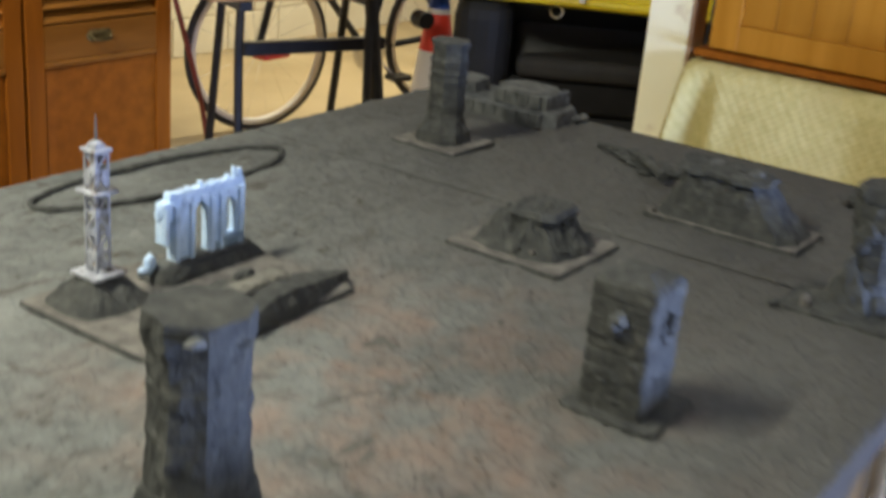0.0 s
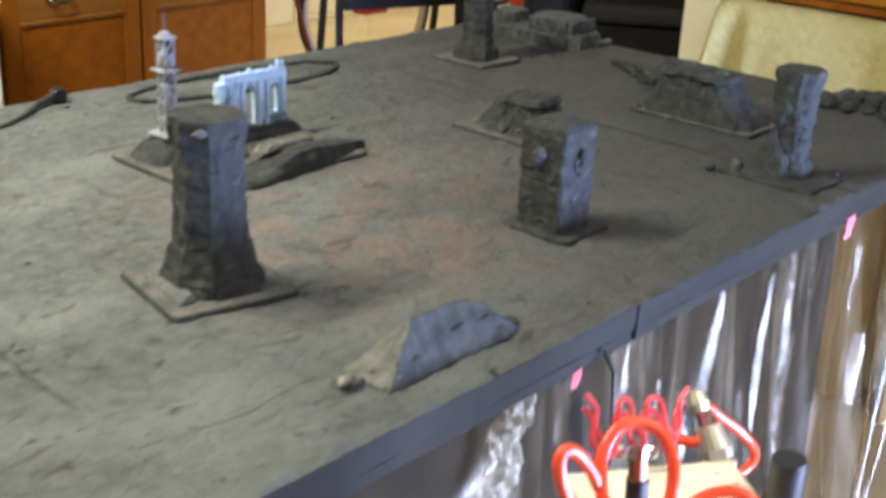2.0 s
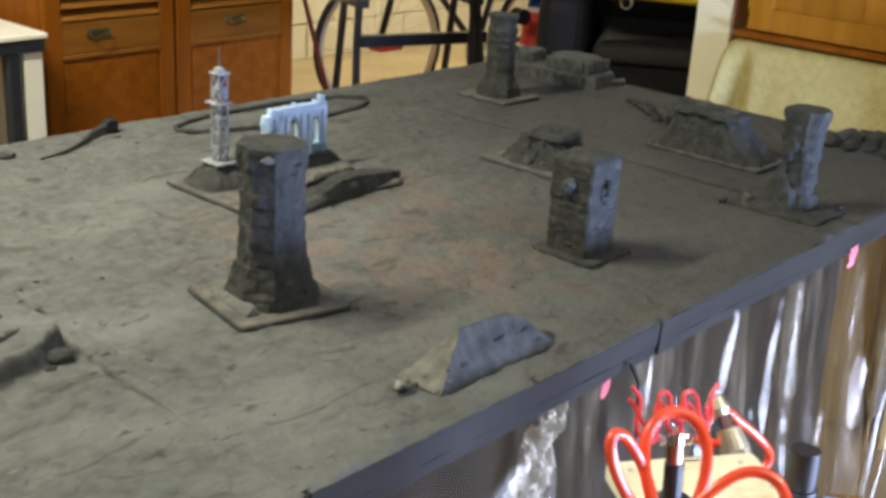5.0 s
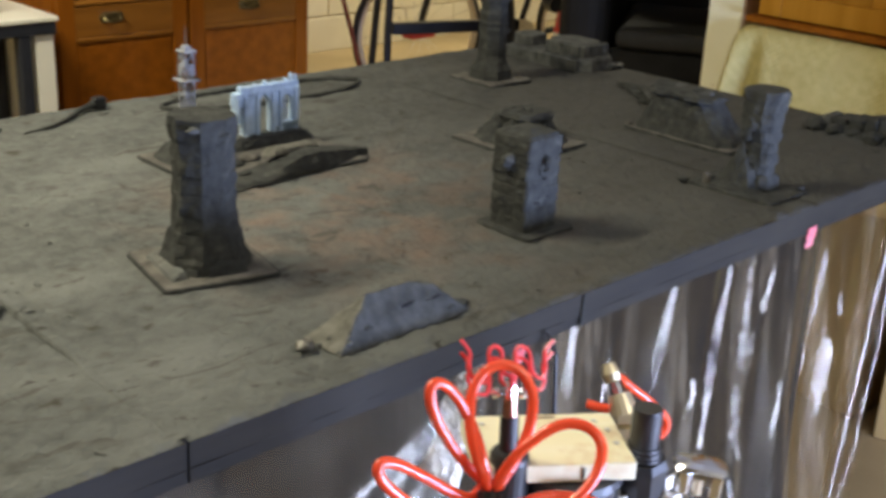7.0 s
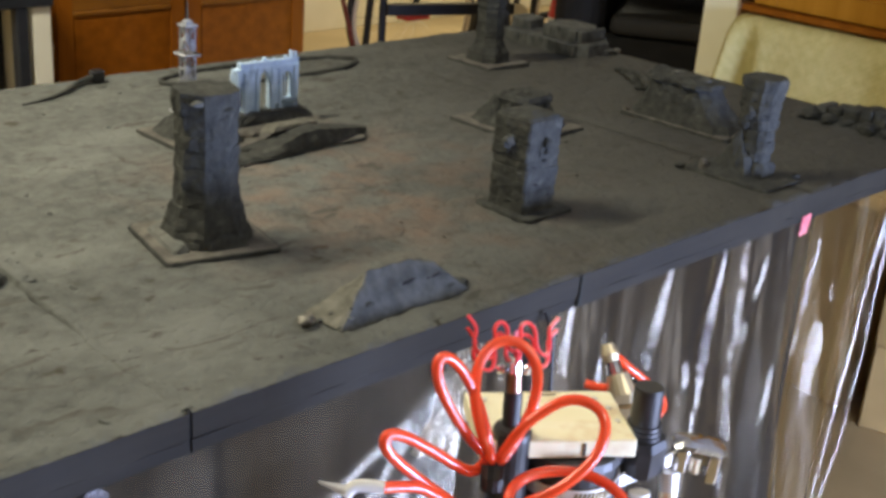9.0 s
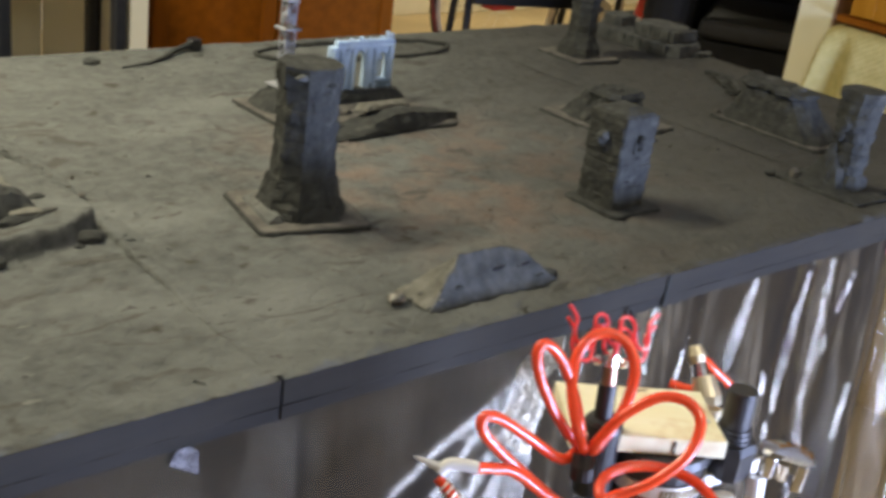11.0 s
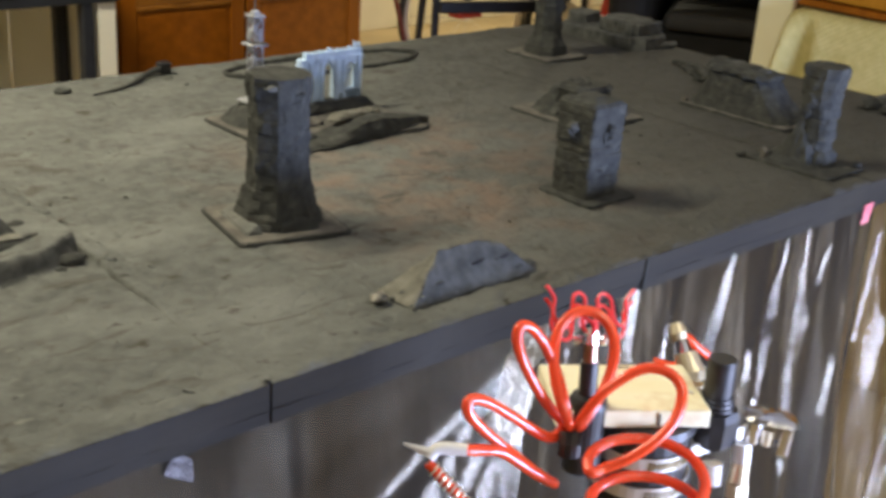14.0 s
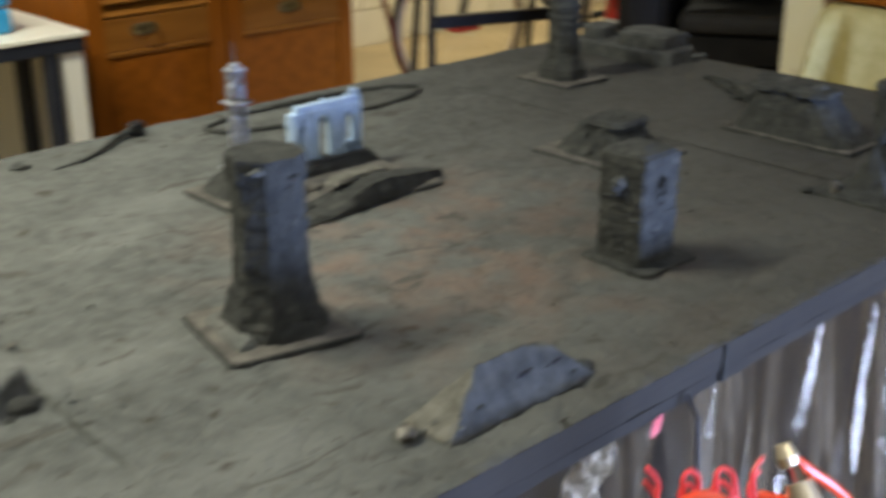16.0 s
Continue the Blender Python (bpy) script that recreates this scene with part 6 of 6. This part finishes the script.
def pine_cupboard():
    t = empty_thing("pine_cupboard", pose(2.42, -0.42, 0.852), "orange pine cupboard with a grooved panel door on the draped chest", "cupboard")
    part("bottom_board", box(-0.018, 0.36, -0.02, 1.325, 0, 0.018, bevel=0.003), WOOD_RED, t, "dark red-brown bottom board")
    part("carcass", box(0.025, 0.34, 0.0, 1.296, 0.018, 0.95, bevel=0.003), WOOD_ORANGE, t)
    for y0, y1 in ((0.0, 0.645), (0.65, 1.296)):
        d = part("door", box(0.0, 0.022, y1 - 0.07, y1, 0.022, 0.946, bevel=0.002), WOOD_ORANGE, t)
        part("stile", box(0.0, 0.022, y0, y0 + 0.07, 0.022, 0.946, bevel=0.002), WOOD_ORANGE, d)
        for z0, z1 in ((0.022, 0.085), (0.88, 0.946)):
            part("rail", box(0.0005, 0.0215, y0 + 0.07, y1 - 0.07, z0, z1, bevel=0.002), WOOD_ORANGE, d)
        k, y = 0, y0 + 0.071
        while y < y1 - 0.075:
            part("plank", box(0.009, 0.018, y, min(y + 0.0835, y1 - 0.071), 0.085, 0.88, bevel=0.001), WOOD_ORANGE, d)
            y += 0.0845
    # near-black backing paints the shade in the plank grooves
    part("backing", box(0.0185, 0.0245, 0.03, 1.26, 0.05, 0.92), GAP_SHADE, t)


pine_cupboard()


def leaning_frame():
    t = empty_thing("picture_frame", pose(2.30, 0.315, 0.0), "black-framed board with white mount and tan sheet, standing beside the table", "picture frame")
    for y0, y1, z0, z1 in ((-0.012, 0.012, 0.0, 0.92), (-0.45, -0.426, 0.0, 0.92), (-0.426, -0.012, 0.896, 0.92), (-0.426, -0.012, 0.0, 0.024)):
        part("frame_bar", box(-0.012, 0.012, y0, y1, z0, z1, bevel=0.002), BLACK_STEEL, t)
    part("mount", box(0.0, 0.006, -0.426, -0.012, 0.024, 0.896), WHITE_LAM, t)
    part("sheet", box(-0.003, -0.0005, -0.39, -0.045, 0.05, 0.855), PAPER, t, "yellowish tan sheet")


leaning_frame()


def carton(x, y, w, d, h, rz, label, z=0.0, tag=True):
    t = empty_thing("cardboard_box", pose(x, y, z, 0, 0, rz), label, "box", "cardboard boxes")
    part("body", box(-w / 2, w / 2, -d / 2, d / 2, 0, h, bevel=0.004), CARD, t)
    part("flap", box(-w / 2, -0.002, -d / 2, d / 2, h + 0.0005, h + 0.004, bevel=0.001), CARD, t)
    part("flap", box(0.002, w / 2, -d / 2, d / 2, h + 0.0005, h + 0.004, bevel=0.001), CARD, t)
    if tag:
        lb = part("label", box(-w / 2 - 0.0015, -w / 2 - 0.0003, -d * 0.30, d * 0.05, h * 0.40, h * 0.88), LABEL, t, "white printed label")
        for k in range(4):
            part("text_bar", box(-w / 2 - 0.0025, -w / 2 - 0.0015, -d * 0.26, d * (0.0 - 0.05 * (k % 3)), h * (0.48 + 0.09 * k), h * (0.50 + 0.09 * k)), UNDER, lb)
        # flat near-black patch for the shade in a hand hole
        part("hand_hole", box(-0.04, 0.04, -d / 2 - 0.0012, -d / 2 - 0.0002, h * 0.66, h * 0.76, bevel=0.0), GAP_SHADE, t)


carton(2.17, 0.02, 0.26, 0.34, 0.22, 12, "small brown cardboard box with a white label on the floor")
carton(2.17, 0.38, 0.22, 0.30, 0.52, -4, "tall brown cardboard box on the floor", tag=False)
carton(2.13, 0.02, 0.24, 0.3, 0.30, 5, "brown cardboard box stacked on another", z=0.225, tag=False)

# ---- far side of the garage ----


def black_settee():
    t = empty_thing("black_settee", pose(2.70, 1.60, 0, 0, 0, -58), "black leather settee with dark grey seat cushions", "settee")
    # local x runs along the front, local y goes back
    part("base", box(-0.12, 1.5, 0.02, 0.75, 0.10, 0.52, bevel=0.03, segs=2), BLACK_LEATHER, t)
    for k in range(2):
        part("seat_cushion", box(0.02 + k * 0.72, 0.73 + k * 0.72, -0.02, 0.62, 0.625, 0.69, bevel=0.025, segs=3), GREY_CUSHION, t)
    part("seat_frame", box(0.0, 1.48, 0.01, 0.7, 0.52, 0.622, bevel=0.012), BLACK_LEATHER, t)
    part("arm", box(-0.175, 0.0, -0.05, 0.8, 0.10, 0.86, bevel=0.07, segs=4), BLACK_LEATHER, t)
    part("arm", box(1.48, 1.70, -0.05, 0.8, 0.10, 0.86, bevel=0.07, segs=4), BLACK_LEATHER, t)
    part("backrest", box(-0.1, 1.58, 0.60, 0.88, 0.40, 1.15, bevel=0.06, segs=3), BLACK_LEATHER, t)
    for x in (-0.15, 1.62):
        for y in (0.04, 0.7):
            part("foot", tube((x, y, 0), (x, y, 0.1), 0.025, 0.03, 12), BLACK_PLASTIC, t)


black_settee()


def yellow_kayak():
    """A sit-on kayak lying across the settee's arms."""
    t = empty_thing("yellow_kayak", pose(2.53, 1.80, 0.80, 0, 0, -64), "bright yellow plastic kayak lying across the settee arms", "kayak")
    rings = []
    n, L = 28, 2.3
    for i in range(n + 1):
        s = i / n
        w = 0.30 * max(0.06, math.sin(math.pi * min(1, max(0.0, 0.02 + s * 0.96))) ** 0.55)
        h = 0.10 + 0.10 * math.sin(math.pi * s) ** 0.5
        ringp = []
        for j in range(24):
            a = 2 * math.pi * j / 24
            y, z = math.cos(a), math.sin(a)
            z = z * (0.2 if z < 0 else 0.62)
            ringp.append((s * L, w * 1.0 + math.copysign(abs(y) ** 0.7, y) * w, 0.07 + z * h))
        rings.append(ringp)
    part("hull", loft(rings), YELLOW_PL, t, smooth=True)
    rim = [(p[0], p[1] - 0.004, p[2]) for p in (r[12] for r in rings)]
    part("rim", sweep(rim, 0.014, 8), YELLOW_PL, t)
    part("grip", sweep(smooth_path([(-0.11, 0.02, 0.08), (-0.05, 0.018, 0.08), (0.02, 0.016, 0.075)]), 0.022, 12), BLACK_PLASTIC, t, "black rubber grip at the tip")
    for k in range(5):
        part("lettering_bar", box(0.86 + k * 0.08, 0.92 + k * 0.08, -0.008, 0.006, 0.10, 0.13, bevel=0.001), BLACK_PLASTIC, t)
    part("eyelet", sweep([(0.38 + 0.018 * math.cos(a), -0.012, 0.04 + 0.018 * math.sin(a)) for a in [i / 14 * 2 * math.pi for i in range(14)]], 0.004, 6, closed=True), CHROME, t)
    tg = part("hang_tag", loft([ring(0.008, 0.006, 0.002, -0.085), ring(0.02, 0.008, 0.003, -0.045), ring(0.017, 0.008, 0.003, 0.12)]), WHITE_PL, t, "white hanging bracket")
    tg.matrix_local = pose(0.45, -0.03, 0.16)


yellow_kayak()


def workbench():
    t = empty_thing("folding_workbench", pose(2.47, 2.66, 0, 0, 0, -20), "folding workbench with bamboo jaws and black steel frame", "workbench")
    part("jaw", box(0.02, 1.35, -0.03, 0.10, 0.695, 0.725, bevel=0.004), WOOD_BENCH, t)
    part("jaw", box(-0.06, 1.27, 0.18, 0.32, 0.695, 0.725, bevel=0.004), WOOD_BENCH, t)
    part("cross_bar", box(0.155, 0.72, -0.012, 0.03, 0.505, 0.55, bevel=0.004), BLACK_STEEL, t)
    for x in (0.15, 0.66):
        part("leg", sweep([(x, 0.01, 0.69), (x - 0.02, -0.02, 0.53), (x - 0.04, -0.08, 0.0)], 0.016, 8), BLACK_STEEL, t)
        part("leg", sweep([(x + 0.05, 0.26, 0.69), (x + 0.04, 0.36, 0.0)], 0.016, 8), BLACK_STEEL, t)
        part("side_rail", box(x - 0.02, x + 0.03, -0.02, 0.34, 0.66, 0.693, bevel=0.003), BLACK_STEEL, t)
        part("foot", tube((x - 0.04, -0.08, 0.0), (x - 0.04, -0.08, 0.03), 0.022, n=10), BLACK_PLASTIC, t)
    for x in (0.20, 0.42, 0.75, 0.98):
        part("clamp_peg", box(x, x + 0.045, 0.02, 0.07, 0.725, 0.86, bevel=0.006), BLACK_PLASTIC, t)
    part("brace", sweep([(0.60, 0.0, 0.95), (0.65, 0.0, 0.72), (0.73, -0.02, 0.05)], 0.026, 8), BLACK_STEEL, t)
    part("vice_handle", tube((0.84, -0.03, 0.62), (0.84, -0.09, 0.62), 0.032, n=16), BLACK_PLASTIC, t)


workbench()
tagged(part("red_tray", box(2.74, 2.87, 2.615, 2.69, 0.468, 0.50, bevel=0.01, segs=2), RED_PL), "red plastic tray hung under the workbench bar", "tray")


def bicycle():
    t = empty_thing("bicycle", pose(3.32, 3.2, 0, 0, 0, -14), "dark bicycle with cream-walled tyres leaning by the wall", "bicycle")

    def wheel(x):
        R = 0.33
        rim = [(x + R * math.cos(a), 0, R + 0.012 + R * math.sin(a)) for a in [i / 48 * 2 * math.pi for i in range(48)]]
        w = part("wheel", sweep([(x + (p[0] - x) * 0.945, 0, (p[2] - 0.342) * 0.945 + 0.342) for p in rim], 0.017, 8, closed=True), CREAM_RIM, t, "cream tyre wall")
        part("tyre", sweep(rim, 0.016, 8, closed=True), RUBBER, w)
        part("hub", tube((x, -0.04, 0.342), (x, 0.04, 0.342), 0.022, n=12), CHROME, w)
        for i in range(18):
            a = i / 18 * 2 * math.pi
            part("spoke", sweep([(x + 0.02 * math.cos(a + 1), 0.015 * (-1) ** i, 0.342 + 0.02 * math.sin(a + 1)), (x + 0.31 * math.cos(a), 0, 0.342 + 0.31 * math.sin(a))], 0.0012, 4), CHROME, w)

    wheel(0.0)
    wheel(1.02)
    fr = [((0.0, 0, 0.342), (0.14, 0, 0.86)), ((0.12, 0, 0.80), (0.56, 0, 0.30)), ((0.13, 0, 0.82), (0.72, 0, 0.80)), ((0.74, 0, 0.88), (0.56, 0, 0.30)), ((0.56, 0, 0.30), (1.02, 0, 0.342)), ((0.73, 0, 0.80), (1.02, 0, 0.342))]
    for a, c in fr:
        part("frame_tube", sweep([a, c], 0.016, 10), BLACK_STEEL, t)
    part("saddle", rock(0.11, 3, 1.2, 0.6, 0.35, at=(0.78, 0, 0.91)), BLACK_PLASTIC, t)
    part("handlebar", sweep(smooth_path([(0.10, -0.27, 0.96), (0.14, -0.1, 0.95), (0.15, 0, 0.93), (0.14, 0.1, 0.95), (0.10, 0.27, 0.96)]), 0.013, 8), CHROME, t)
    part("chainring", tube((0.56, -0.03, 0.30), (0.56, -0.036, 0.30), 0.09, n=24), CHROME, t)
    part("crank", sweep([(0.56, -0.05, 0.30), (0.67, -0.06, 0.19)], 0.009, 6), CHROME, t)
    part("pedal", box(0.63, 0.73, -0.14, -0.06, 0.175, 0.2, bevel=0.004), BLACK_PLASTIC, t)


bicycle()
tagged(part("broom_handle", sweep([(2.86, 3.0, 0.0), (2.80, 3.0, 0.26), (2.66, 3.0, 0.67), (2.50, 3.02, 1.15)], 0.010, 10), MAROON), "maroon painted pole leaning by the bicycle", "pole")


def traffic_cone():
    t = empty_thing("traffic_cone", pose(3.44, 2.385, 0), "red and white traffic cone with a blue top", "traffic cone")
    part("foot", box(-0.14, 0.14, -0.14, 0.14, 0, 0.03, bevel=0.012, segs=2), WHITE_PL, t)
    for z0, z1, r0, r1, m, nm in ((0.03, 0.475, 0.125, 0.066, WHITE_PL, "white_band"), (0.475, 0.615, 0.0665, 0.045, RED_PL, "red_band"), (0.615, 0.635, 0.045, 0.042, WHITE_PL, "white_band"), (0.635, 0.70, 0.0425, 0.032, BLUE_D, "blue_top")):
        part(nm, tube((0, 0, z0), (0, 0, z1), r0, r1, 28), m, t)


traffic_cone()

block_wall()
